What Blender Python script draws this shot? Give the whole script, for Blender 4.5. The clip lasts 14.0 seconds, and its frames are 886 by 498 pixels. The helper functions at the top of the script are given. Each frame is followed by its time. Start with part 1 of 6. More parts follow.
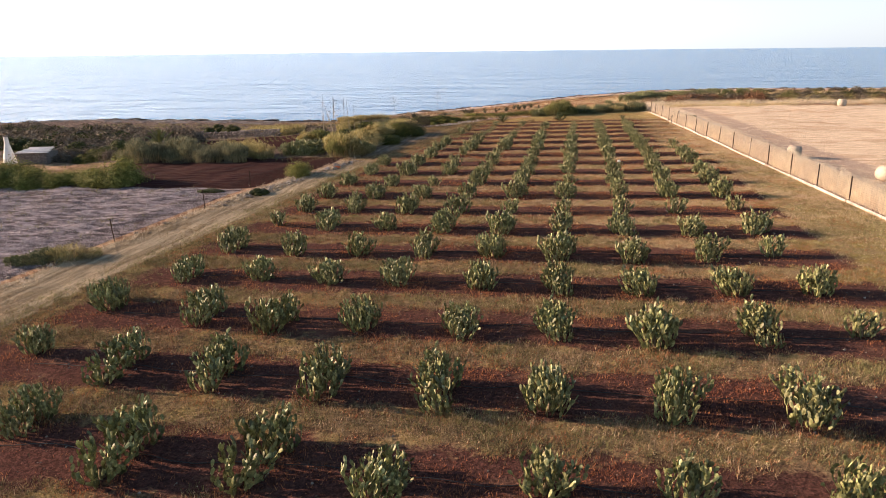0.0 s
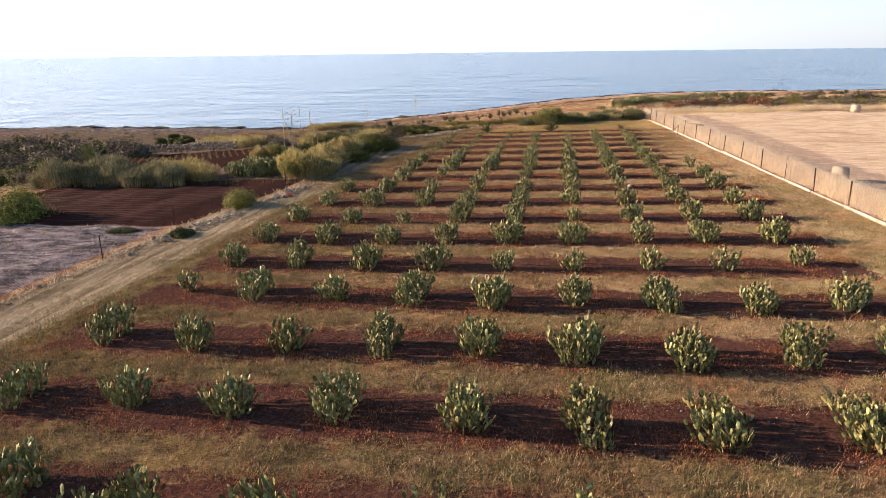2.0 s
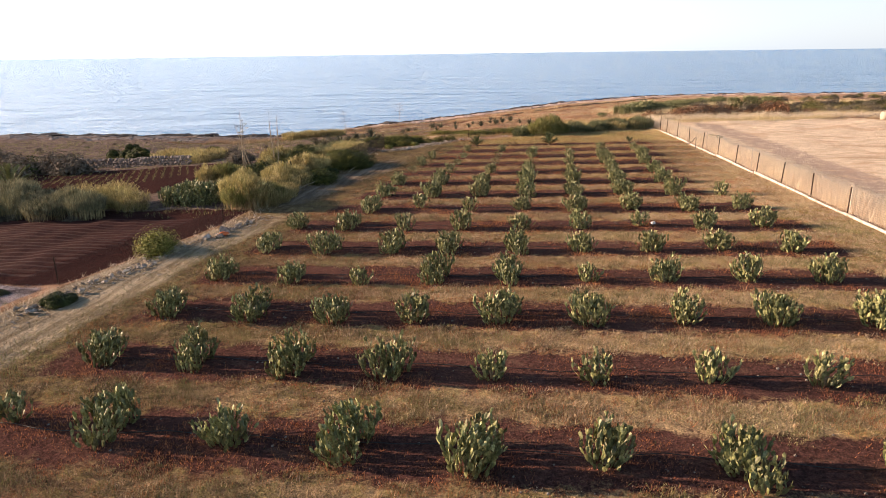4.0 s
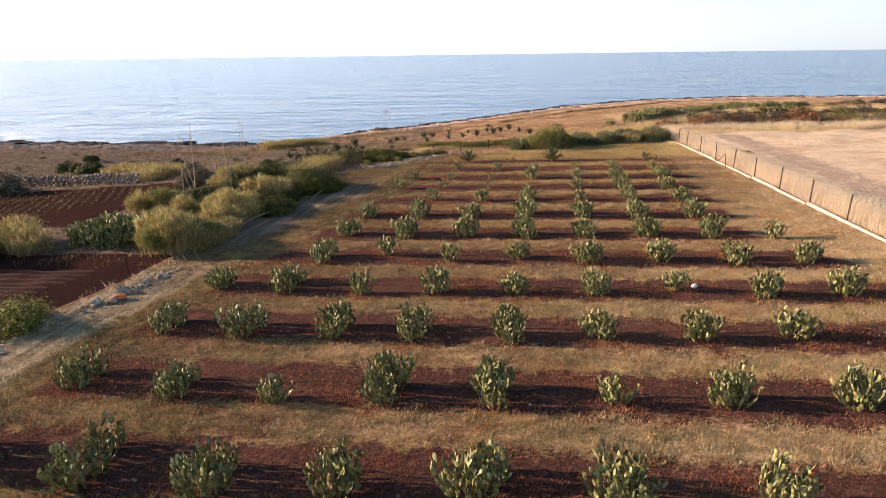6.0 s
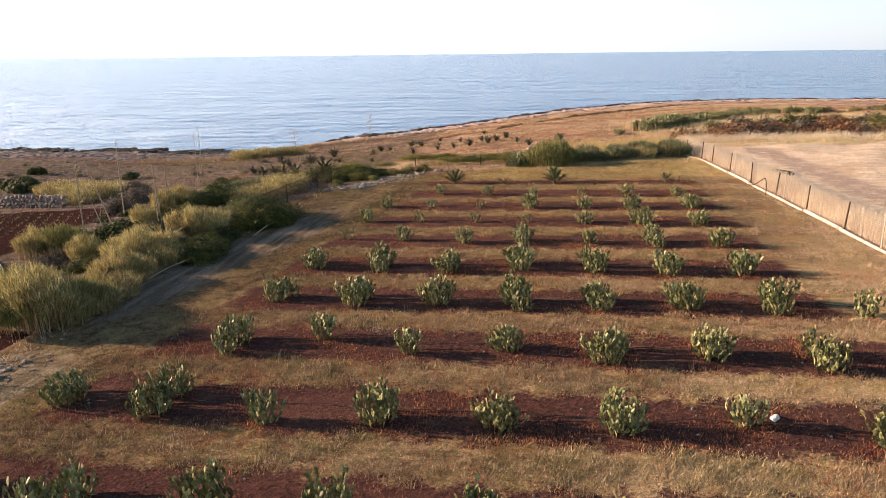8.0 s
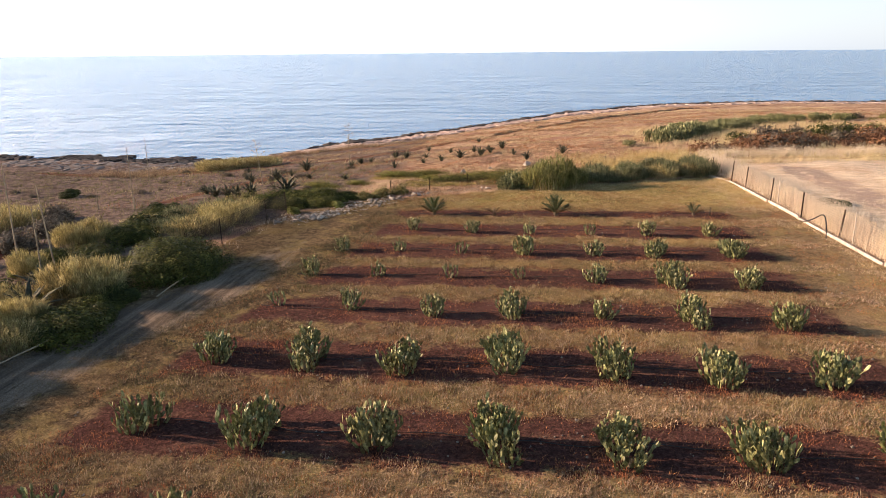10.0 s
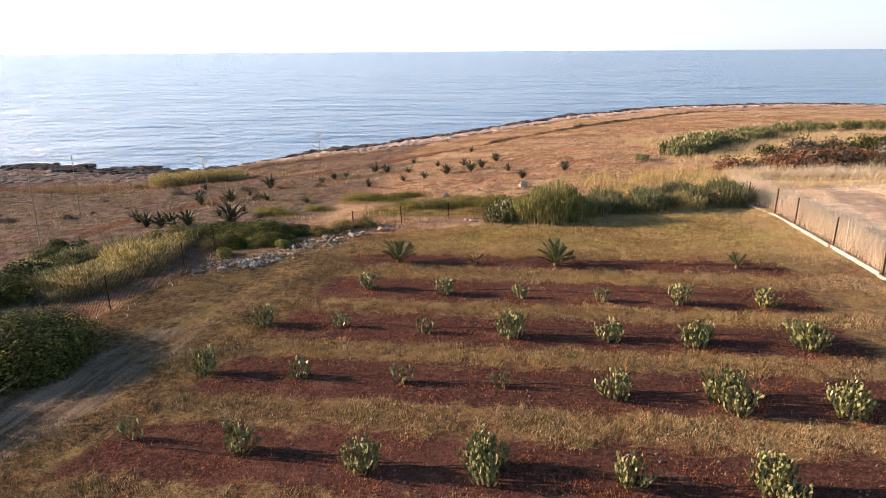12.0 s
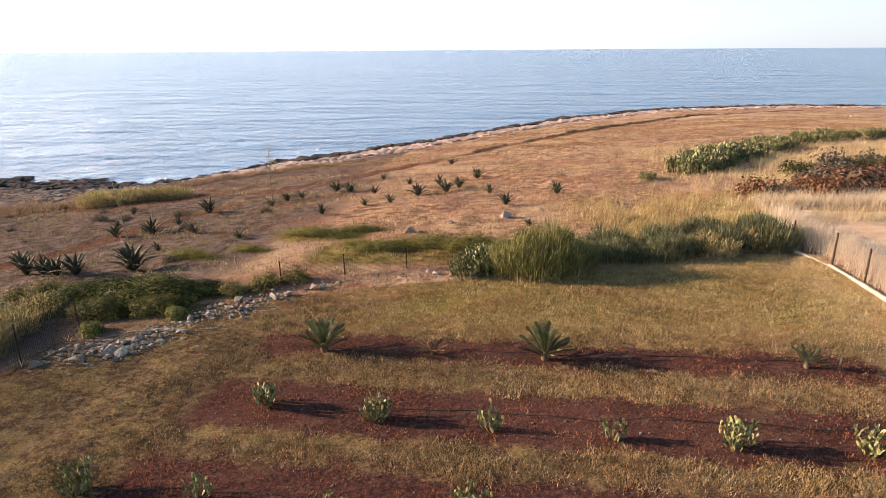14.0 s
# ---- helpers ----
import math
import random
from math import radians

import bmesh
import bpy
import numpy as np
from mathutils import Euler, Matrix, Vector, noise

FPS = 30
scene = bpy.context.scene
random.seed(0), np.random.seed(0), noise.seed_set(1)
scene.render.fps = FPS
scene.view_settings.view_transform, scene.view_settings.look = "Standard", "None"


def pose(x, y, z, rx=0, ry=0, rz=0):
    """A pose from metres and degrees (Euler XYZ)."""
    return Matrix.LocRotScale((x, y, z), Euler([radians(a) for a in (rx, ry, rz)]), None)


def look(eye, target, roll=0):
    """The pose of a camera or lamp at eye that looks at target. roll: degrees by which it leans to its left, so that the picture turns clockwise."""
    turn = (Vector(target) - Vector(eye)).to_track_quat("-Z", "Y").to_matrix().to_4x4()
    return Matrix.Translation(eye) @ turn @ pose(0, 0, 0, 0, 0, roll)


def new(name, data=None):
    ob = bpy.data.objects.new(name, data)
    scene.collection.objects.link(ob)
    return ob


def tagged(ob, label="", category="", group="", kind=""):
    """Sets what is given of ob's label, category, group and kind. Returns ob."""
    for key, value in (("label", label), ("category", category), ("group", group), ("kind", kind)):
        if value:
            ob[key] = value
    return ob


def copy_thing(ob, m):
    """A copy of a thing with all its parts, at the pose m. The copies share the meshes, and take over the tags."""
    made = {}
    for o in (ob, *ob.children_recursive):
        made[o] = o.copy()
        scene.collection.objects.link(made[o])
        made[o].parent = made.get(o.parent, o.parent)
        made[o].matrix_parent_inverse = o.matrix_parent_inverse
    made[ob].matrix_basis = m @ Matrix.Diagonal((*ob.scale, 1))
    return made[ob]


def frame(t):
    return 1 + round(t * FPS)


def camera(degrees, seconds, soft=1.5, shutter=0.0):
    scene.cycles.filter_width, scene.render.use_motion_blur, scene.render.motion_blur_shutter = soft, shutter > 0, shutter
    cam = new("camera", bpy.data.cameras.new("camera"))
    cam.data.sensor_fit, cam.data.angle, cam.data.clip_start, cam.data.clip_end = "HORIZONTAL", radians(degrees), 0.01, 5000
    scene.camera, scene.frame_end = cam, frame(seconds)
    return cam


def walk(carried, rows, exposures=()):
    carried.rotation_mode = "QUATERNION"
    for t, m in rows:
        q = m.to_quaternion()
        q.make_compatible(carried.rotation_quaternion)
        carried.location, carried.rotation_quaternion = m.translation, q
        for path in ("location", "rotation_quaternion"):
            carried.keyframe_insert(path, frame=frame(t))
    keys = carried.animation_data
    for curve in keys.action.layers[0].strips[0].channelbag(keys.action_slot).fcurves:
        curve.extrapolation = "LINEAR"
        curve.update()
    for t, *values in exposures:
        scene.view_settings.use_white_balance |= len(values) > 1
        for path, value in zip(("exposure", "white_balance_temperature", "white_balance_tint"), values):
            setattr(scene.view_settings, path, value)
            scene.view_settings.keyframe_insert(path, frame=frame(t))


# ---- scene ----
cam = camera(66.0, 14.0, soft=0.55)
METRES, EYE, TILT, LEAN, TURN = 66.0, 10.2, -16.25, 0.6, 10.6
ROWS = [
    (0.0, 0.0, 0.0, 0.0, 0.0, -0.0, 0.0),
    (0.5, 0.0006, 0.0342, 0.0124, -0.38, 0.03, 0.12),
    (1.0, 0.0025, 0.0686, 0.0247, -0.73, 0.07, 0.22),
    (1.5, 0.0054, 0.1029, 0.0372, -1.07, 0.1, 0.35),
    (2.0, 0.0094, 0.1371, 0.0497, -1.43, 0.11, 0.49),
    (2.5, 0.0141, 0.1712, 0.0622, -1.81, 0.12, 0.62),
    (3.0, 0.0194, 0.2051, 0.0746, -1.98, 0.13, 0.68),
    (5.5, 0.0532, 0.3674, 0.1347, -1.84, 0.26, 0.67),
    (6.0, 0.0607, 0.4002, 0.1469, -1.81, 0.26, 0.64),
    (6.5, 0.0682, 0.4329, 0.1591, -1.8, 0.26, 0.62),
    (7.0, 0.076, 0.4658, 0.1713, -1.76, 0.25, 0.6),
    (7.5, 0.0836, 0.4983, 0.1836, -1.75, 0.23, 0.57),
    (8.0, 0.0915, 0.5311, 0.1959, -1.71, 0.21, 0.51),
    (10.5, 0.131, 0.6919, 0.2569, -1.58, 0.07, 0.3),
    (11.0, 0.1391, 0.7242, 0.269, -1.55, 0.03, 0.26),
    (11.5, 0.147, 0.7565, 0.2809, -1.53, 0.02, 0.21),
    (12.0, 0.155, 0.7889, 0.293, -1.49, -0.0, 0.18),
    (12.5, 0.1631, 0.8215, 0.3049, -1.44, -0.03, 0.13),
    (13.0, 0.1712, 0.854, 0.3171, -1.42, -0.06, 0.12),
    (13.5, 0.1794, 0.8866, 0.3291, -1.71, -0.1, 0.2),
    (14.0, 0.1879, 0.9192, 0.341, -2.14, -0.11, 0.37),
]
walk(cam, [(t, pose(0, 0, EYE, TILT, LEAN, TURN) @ pose(METRES * x, 1.232 * METRES * y, METRES * z, 90 + pitch, roll, yaw)) for t, x, y, z, yaw, pitch, roll in ROWS],
     exposures=[(0.0, 1.09), (14.0, 1.09)])

# ---- light: a low evening sun over the sea, seaward haze ----
SUN_EL, SUN_AZ = 15.5, -88.0          # degrees; azimuth clockwise from +y
world = bpy.data.worlds.new("evening_sky")
scene.world = world
world.use_nodes = True
wn, wl = world.node_tree.nodes, world.node_tree.links
sky = wn.new("ShaderNodeTexSky")
sky.sky_type, sky.sun_disc = "NISHITA", False
sky.sun_elevation, sky.sun_rotation = radians(SUN_EL), radians(SUN_AZ)
sky.air_density, sky.dust_density, sky.ozone_density = 1.0, 0.8, 1.2
# sea haze: paler towards the horizon
geo = wn.new("ShaderNodeTexCoord")
sp = wn.new("ShaderNodeSeparateXYZ")
wl.new(geo.outputs["Generated"], sp.inputs[0])
hz = wn.new("ShaderNodeMapRange")
hz.interpolation_type = "SMOOTHSTEP"
wl.new(sp.outputs["Z"], hz.inputs[0])
hz.inputs[1].default_value, hz.inputs[2].default_value, hz.inputs[3].default_value, hz.inputs[4].default_value = 0.0, 0.34, 0.72, 0.0
mx = wn.new("ShaderNodeMix")
mx.data_type = "RGBA"
wl.new(hz.outputs[0], mx.inputs[0])
wl.new(sky.outputs[0], mx.inputs[6])
# the haze glows towards the sun
sd = wn.new("ShaderNodeVectorMath")
sd.operation = "DOT_PRODUCT"
wl.new(geo.outputs["Generated"], sd.inputs[0])
sd.inputs[1].default_value = (math.sin(radians(SUN_AZ)), math.cos(radians(SUN_AZ)), 0.1)
gl = wn.new("ShaderNodeMapRange")
gl.interpolation_type = "SMOOTHSTEP"
wl.new(sd.outputs["Value"], gl.inputs[0])
gl.inputs[1].default_value, gl.inputs[2].default_value, gl.inputs[3].default_value, gl.inputs[4].default_value = -0.5, 0.95, 0.85, 2.15
sc = wn.new("ShaderNodeVectorMath")
sc.operation = "SCALE"
sc.inputs[0].default_value = (5.4, 5.9, 6.8)
wl.new(gl.outputs[0], sc.inputs["Scale"])
wl.new(sc.outputs[0], mx.inputs[7])
wl.new(mx.outputs[2], wn["Background"].inputs[0])
wn["Background"].inputs[1].default_value = 0.093
sun = new("sun", bpy.data.lights.new("sun", "SUN"))
sun.data.energy, sun.data.angle, sun.data.color = 5.6, radians(1.2), (1.0, 0.695, 0.495)
_e, _a = radians(SUN_EL), radians(SUN_AZ)
sun.matrix_world = look((math.sin(_a) * math.cos(_e) * 50, math.cos(_a) * math.cos(_e) * 50, math.sin(_e) * 50), (0, 0, 0))

# ---- materials ----
def node_mat(name):
    m = bpy.data.materials.new(name)
    m.use_nodes = True
    return m, m.node_tree.nodes, m.node_tree.links, m.node_tree.nodes["Principled BSDF"]


def noise_node(n, l, vec, scale, detail=4.0, rough=0.6):
    t = n.new("ShaderNodeTexNoise")
    t.inputs["Scale"].default_value, t.inputs["Detail"].default_value, t.inputs["Roughness"].default_value = scale, detail, rough
    l.new(vec, t.inputs["Vector"])
    return t.outputs["Fac"]


def ramp_node(n, l, fac, stops):
    r = n.new("ShaderNodeValToRGB")
    while len(r.color_ramp.elements) < len(stops):
        r.color_ramp.elements.new(0.5)
    for e, (p, c) in zip(r.color_ramp.elements, stops):
        e.position, e.color = p, (*c, 1)
    l.new(fac, r.inputs["Fac"])
    return r.outputs["Color"]


def math_node(n, l, op, a, b=None, c=None, clamp=False):
    m = n.new("ShaderNodeMath")
    m.operation, m.use_clamp = op, clamp
    for i, v in enumerate((a, b, c)):
        if v is None:
            continue
        if isinstance(v, (int, float)):
            m.inputs[i].default_value = v
        else:
            l.new(v, m.inputs[i])
    return m.outputs[0]


def mix_node(n, l, fac, a, b, mode="MIX"):
    m = n.new("ShaderNodeMix")
    m.data_type, m.blend_type = "RGBA", mode
    for i, v in ((0, fac), (6, a), (7, b)):
        if isinstance(v, (int, float)):
            m.inputs[i].default_value = v
        elif isinstance(v, tuple):
            m.inputs[i].default_value = (*v, 1)
        else:
            l.new(v, m.inputs[i])
    return m.outputs[2]


def step_node(n, l, x, lo, hi):
    r = n.new("ShaderNodeMapRange")
    r.interpolation_type = "SMOOTHSTEP"
    l.new(x, r.inputs[0])
    r.inputs[1].default_value, r.inputs[2].default_value = lo, hi
    return r.outputs[0]


def bump_node(n, l, b, height, dist, strength=1.0):
    u = n.new("ShaderNodeBump")
    u.inputs["Distance"].default_value, u.inputs["Strength"].default_value = dist, strength
    l.new(height, u.inputs["Height"])
    l.new(u.outputs[0], b.inputs["Normal"])


def surface(name, dark, mid, light, scale=6.0, big=0.6, rough=0.8, bump=0.01, spread=0.25, island=False, metal=0.0, sheen=0.0, through_light=0.0):
    """A worn natural surface: grain, broad stains, and a shade of its own for every piece."""
    m, n, l, b = node_mat(name)
    vec = n.new("ShaderNodeNewGeometry").outputs["Position"]
    fine = noise_node(n, l, vec, scale, 5.0, 0.65)
    wide = noise_node(n, l, vec, big, 3.0, 0.5)
    col = ramp_node(n, l, fine, [(0.28, dark), (0.5, mid), (0.72, light)])
    if island:
        rnd = n.new("ShaderNodeNewGeometry").outputs["Random Per Island"]
    else:
        rnd = n.new("ShaderNodeObjectInfo").outputs["Random"]
    h = n.new("ShaderNodeHueSaturation")
    l.new(col, h.inputs["Color"])
    l.new(math_node(n, l, "MULTIPLY_ADD", wide, 0.05, 0.475), h.inputs["Hue"])
    l.new(math_node(n, l, "ADD", math_node(n, l, "MULTIPLY_ADD", rnd, 2 * spread, 1 - spread), math_node(n, l, "MULTIPLY_ADD", wide, 0.6, -0.3)), h.inputs["Value"])
    l.new(h.outputs[0], b.inputs["Base Color"])
    b.inputs["Roughness"].default_value, b.inputs["Metallic"].default_value = rough, metal
    b.inputs["Specular IOR Level"].default_value = 0.4 if rough < 0.6 else 0.1
    b.inputs["Sheen Weight"].default_value, b.inputs["Sheen Roughness"].default_value = sheen, 0.6
    if through_light:
        b.inputs["Subsurface Weight"].default_value = 0.0
        t = n.new("ShaderNodeBsdfTranslucent")
        l.new(h.outputs[0], t.inputs["Color"])
        mx = n.new("ShaderNodeMixShader")
        mx.inputs[0].default_value = through_light
        l.new(b.outputs[0], mx.inputs[1])
        l.new(t.outputs[0], mx.inputs[2])
        l.new(mx.outputs[0], n["Material Output"].inputs[0])
    if bump:
        bump_node(n, l, b, fine, bump)
    return m


PAD = surface("cactus_pad", (0.095, 0.102, 0.038), (0.215, 0.22, 0.085), (0.52, 0.49, 0.27), 9, 0.5, 0.5, 0.004, 0.55)
# darker copy of the pad colour: shade among crowded inner pads is put in
PAD_INNER_SHADED = surface("cactus_pad_inner_shaded", (0.06, 0.07, 0.026), (0.145, 0.152, 0.056), (0.38, 0.36, 0.18), 9, 0.5, 0.55, 0.004, 0.6, island=True)
CACTUS_BARK = surface("cactus_bark", (0.12, 0.09, 0.06), (0.2, 0.16, 0.1), (0.3, 0.25, 0.17), 20, 1, 0.9, 0.01)
DRY_GRASS = surface("dry_grass", (0.185, 0.122, 0.072), (0.32, 0.225, 0.14), (0.5, 0.38, 0.25), 3, 0.25, 0.8, 0, 0.42, island=True, sheen=0.05, through_light=0.12)
EAST_GRASS = surface("pale_meadow_grass", (0.4, 0.32, 0.18), (0.55, 0.45, 0.26), (0.7, 0.58, 0.38), 3, 0.25, 0.8, 0, 0.25, island=True, sheen=0.05, through_light=0.25)
WEST_GRASS = surface("brown_field_grass", (0.1, 0.067, 0.034), (0.195, 0.134, 0.068), (0.33, 0.24, 0.13), 3, 0.25, 0.8, 0, 0.42, island=True, sheen=0.05, through_light=0.1)
GREEN_GRASS = surface("mixed_grass", (0.1, 0.098, 0.038), (0.2, 0.185, 0.078), (0.35, 0.305, 0.145), 2, 0.2, 0.8, 0, 0.42, island=True, sheen=0.05, through_light=0.12)
RUST_WEED = surface("rust_weed", (0.2, 0.075, 0.036), (0.34, 0.14, 0.066), (0.48, 0.23, 0.11), 3, 0.3, 0.8, 0, 0.3, island=True, through_light=0.2)
PALE_GRASS = surface("pale_straw", (0.5, 0.41, 0.3), (0.66, 0.56, 0.43), (0.76, 0.67, 0.54), 3, 0.3, 0.8, 0, 0.2, island=True, through_light=0.3)
REED = surface("reed_leaf", (0.15, 0.13, 0.052), (0.34, 0.29, 0.125), (0.6, 0.52, 0.28), 2, 0.3, 0.65, 0, 0.55, island=True, through_light=0.3)
REED_DARK = surface("dark_reed_leaf", (0.07, 0.083, 0.043), (0.155, 0.165, 0.088), (0.33, 0.315, 0.18), 2, 0.3, 0.65, 0, 0.55, island=True, through_light=0.25)
REED_GREEN = surface("green_reed_leaf", (0.09, 0.105, 0.036), (0.205, 0.205, 0.075), (0.4, 0.36, 0.16), 2, 0.3, 0.65, 0, 0.5, island=True, through_light=0.25)
REED_HEDGE = surface("hedge_reed_leaf", (0.075, 0.08, 0.045), (0.165, 0.165, 0.1), (0.36, 0.34, 0.21), 2, 0.3, 0.65, 0, 0.5, island=True, through_light=0.25)
REED_DRY = surface("reed_stem", (0.25, 0.2, 0.1), (0.38, 0.3, 0.16), (0.5, 0.42, 0.24), 3, 0.3, 0.75, 0, 0.3, island=True)
LEAF_DARK = surface("lentisk_leaf", (0.022, 0.03, 0.01), (0.05, 0.06, 0.018), (0.13, 0.13, 0.04), 2, 0.5, 0.6, 0, 0.45, island=True, through_light=0.15)
LEAF_GREEN = surface("shrub_leaf", (0.08, 0.092, 0.022), (0.175, 0.185, 0.05), (0.35, 0.32, 0.115), 2, 0.5, 0.6, 0, 0.6, island=True, through_light=0.25)
LEAF_GREY = surface("grey_shrub_leaf", (0.065, 0.055, 0.045), (0.125, 0.105, 0.08), (0.23, 0.19, 0.14), 2, 0.5, 0.7, 0, 0.4, island=True, through_light=0.15)
LEAF_RED = surface("russet_shrub_leaf", (0.09, 0.048, 0.028), (0.17, 0.088, 0.048), (0.3, 0.165, 0.09), 2, 0.4, 0.8, 0, 0.4, island=True, through_light=0.15)
ORANGE_GRASS = surface("ochre_grass", (0.2, 0.132, 0.06), (0.38, 0.265, 0.125), (0.56, 0.42, 0.225), 3, 0.25, 0.8, 0, 0.4, island=True, through_light=0.12)
TAN_STRAW = surface("tan_straw", (0.29, 0.21, 0.14), (0.46, 0.345, 0.235), (0.64, 0.5, 0.36), 3, 0.25, 0.8, 0, 0.4, island=True, through_light=0.15)
OLIVE_STRAW = surface("olive_straw", (0.27, 0.205, 0.085), (0.45, 0.35, 0.16), (0.62, 0.51, 0.28), 3, 0.25, 0.8, 0, 0.4, island=True, through_light=0.15)
DARK_TURF = surface("dark_turf", (0.045, 0.042, 0.024), (0.1, 0.09, 0.05), (0.2, 0.17, 0.095), 3, 0.25, 0.8, 0, 0.45, island=True, through_light=0.1)
GREY_STRAW = surface("grey_straw", (0.2, 0.18, 0.19), (0.36, 0.33, 0.34), (0.52, 0.49, 0.48), 3, 0.3, 0.8, 0, 0.35, island=True)
TWIG = surface("twig", (0.07, 0.05, 0.035), (0.13, 0.1, 0.07), (0.2, 0.16, 0.12), 8, 1, 0.9, 0.01)
LEAF_DOME = surface("dome_shrub_leaf", (0.022, 0.03, 0.009), (0.07, 0.078, 0.02), (0.24, 0.22, 0.055), 2, 0.5, 0.6, 0, 0.55, island=True, through_light=0.15)
LEAF_MAT = surface("mat_scrub_leaf", (0.08, 0.09, 0.022), (0.19, 0.185, 0.05), (0.36, 0.31, 0.11), 2, 0.5, 0.7, 0, 0.5, island=True, through_light=0.2)
LEAF_OLIVE = surface("olive_cushion_leaf", (0.09, 0.085, 0.03), (0.19, 0.165, 0.06), (0.32, 0.27, 0.12), 2, 0.5, 0.7, 0, 0.5, island=True, through_light=0.15)
AGAVE = surface("agave_leaf", (0.035, 0.038, 0.026), (0.072, 0.074, 0.048), (0.16, 0.15, 0.095), 4, 0.6, 0.65, 0.004, 0.35)
STALK = surface("agave_stalk", (0.2, 0.15, 0.1), (0.32, 0.26, 0.18), (0.45, 0.38, 0.28), 6, 1, 0.85, 0.01)
PALM_LEAF = surface("palm_leaflet", (0.05, 0.066, 0.024), (0.1, 0.116, 0.044), (0.2, 0.2, 0.085), 3, 0.8, 0.55, 0, 0.3, through_light=0.2)
PALM_DRY = surface("palm_dry_leaflet", (0.1, 0.06, 0.03), (0.17, 0.11, 0.055), (0.25, 0.17, 0.09), 3, 0.8, 0.8, 0, 0.3)
IRON = surface("rusty_iron", (0.03, 0.022, 0.018), (0.06, 0.04, 0.03), (0.12, 0.07, 0.045), 25, 3, 0.75, 0.002, 0.2, metal=0.3)
PALE_POST = surface("grey_timber", (0.3, 0.25, 0.2), (0.45, 0.39, 0.32), (0.6, 0.54, 0.46), 15, 3, 0.85, 0.004, 0.15)
WIRE = surface("netting_wire", (0.018, 0.015, 0.014), (0.032, 0.026, 0.024), (0.055, 0.045, 0.04), 20, 3, 0.9, 0, 0.1)
WIRE_PALE = surface("pale_netting_wire", (0.2, 0.16, 0.12), (0.28, 0.23, 0.18), (0.38, 0.32, 0.25), 20, 3, 0.6, 0, 0.1)
CONCRETE = surface("weathered_concrete", (0.27, 0.22, 0.18), (0.47, 0.4, 0.34), (0.62, 0.55, 0.48), 3, 0.7, 0.9, 0.03, 0.12)
LIMESTONE = surface("limestone", (0.14, 0.118, 0.097), (0.3, 0.258, 0.215), (0.52, 0.47, 0.41), 6, 1.2, 0.9, 0.03, 0.4)
DRYSTONE = surface("dry_stone", (0.1, 0.085, 0.075), (0.18, 0.155, 0.14), (0.28, 0.245, 0.225), 6, 1.2, 0.9, 0.03, 0.3)
SHORE_ROCK = surface("shore_rock", (0.022, 0.02, 0.02), (0.055, 0.048, 0.045), (0.14, 0.12, 0.105), 1.5, 0.3, 0.85, 0.06, 0.35)
PINK_ROCK = surface("pale_shore_rock", (0.2, 0.14, 0.12), (0.4, 0.3, 0.25), (0.58, 0.47, 0.41), 1.5, 0.3, 0.9, 0.05, 0.3)
TERRACOTTA = surface("terracotta", (0.45, 0.1, 0.04), (0.6, 0.15, 0.06), (0.68, 0.2, 0.09), 8, 2, 0.8, 0.01)
STRAW = surface("bale_straw", (0.3, 0.25, 0.19), (0.46, 0.4, 0.32), (0.6, 0.53, 0.44), 14, 1, 0.9, 0.03)
WHITEWASH = surface("whitewash", (0.66, 0.63, 0.58), (0.76, 0.74, 0.7), (0.82, 0.8, 0.77), 3, 0.5, 0.9, 0.01, 0.03)
ROOFING = surface("roof_sheet", (0.4, 0.39, 0.38), (0.56, 0.55, 0.54), (0.7, 0.69, 0.68), 4, 0.6, 0.8, 0.01, 0.05)
HOSE = surface("black_hose", (0.012, 0.012, 0.012), (0.02, 0.02, 0.02), (0.04, 0.035, 0.03), 10, 1, 0.5, 0, 0.1)

# ---- helpers for meshes ----
def mesh_of(name, V, F, material, smooth=False):
    me = bpy.data.meshes.new(name)
    me.from_pydata([tuple(v) for v in V], [], [tuple(q) for q in F])
    me.materials.append(material)
    if smooth:
        me.polygons.foreach_set("use_smooth", [True] * len(me.polygons))
    me.update()
    return me


def fast_mesh(name, V, F, material, smooth=False):
    """V (n,3) and F (m,k) arrays, all faces with k corners."""
    V, F = np.asarray(V, np.float32), np.asarray(F, np.int32)
    me = bpy.data.meshes.new(name)
    k = F.shape[1]
    me.vertices.add(len(V))
    me.vertices.foreach_set("co", V.ravel())
    me.loops.add(F.size)
    me.loops.foreach_set("vertex_index", F.ravel())
    me.polygons.add(len(F))
    me.polygons.foreach_set("loop_start", np.arange(0, F.size, k, dtype=np.int32))
    me.polygons.foreach_set("loop_total", np.full(len(F), k, np.int32))
    me.polygons.foreach_set("use_smooth", np.full(len(F), smooth))
    me.materials.append(material)
    me.update(calc_edges=True)
    return me


def part(name, data, parent, m=None, label=""):
    ob = new(name, data)
    ob.parent = parent
    if m is not None:
        ob.matrix_basis = m
    return tagged(ob, label)


def empty(name, m, label="", category="", group="", kind=""):
    ob = new(name)
    ob.matrix_basis = m
    ob.empty_display_size = 0.2
    return tagged(ob, label, category, group, kind)


def join_arrays(pieces):
    V, F, k = [], [], 0
    for v, q in pieces:
        V.append(v)
        F.append(np.asarray(q) + k)
        k += len(v)
    return np.concatenate(V), np.concatenate(F)


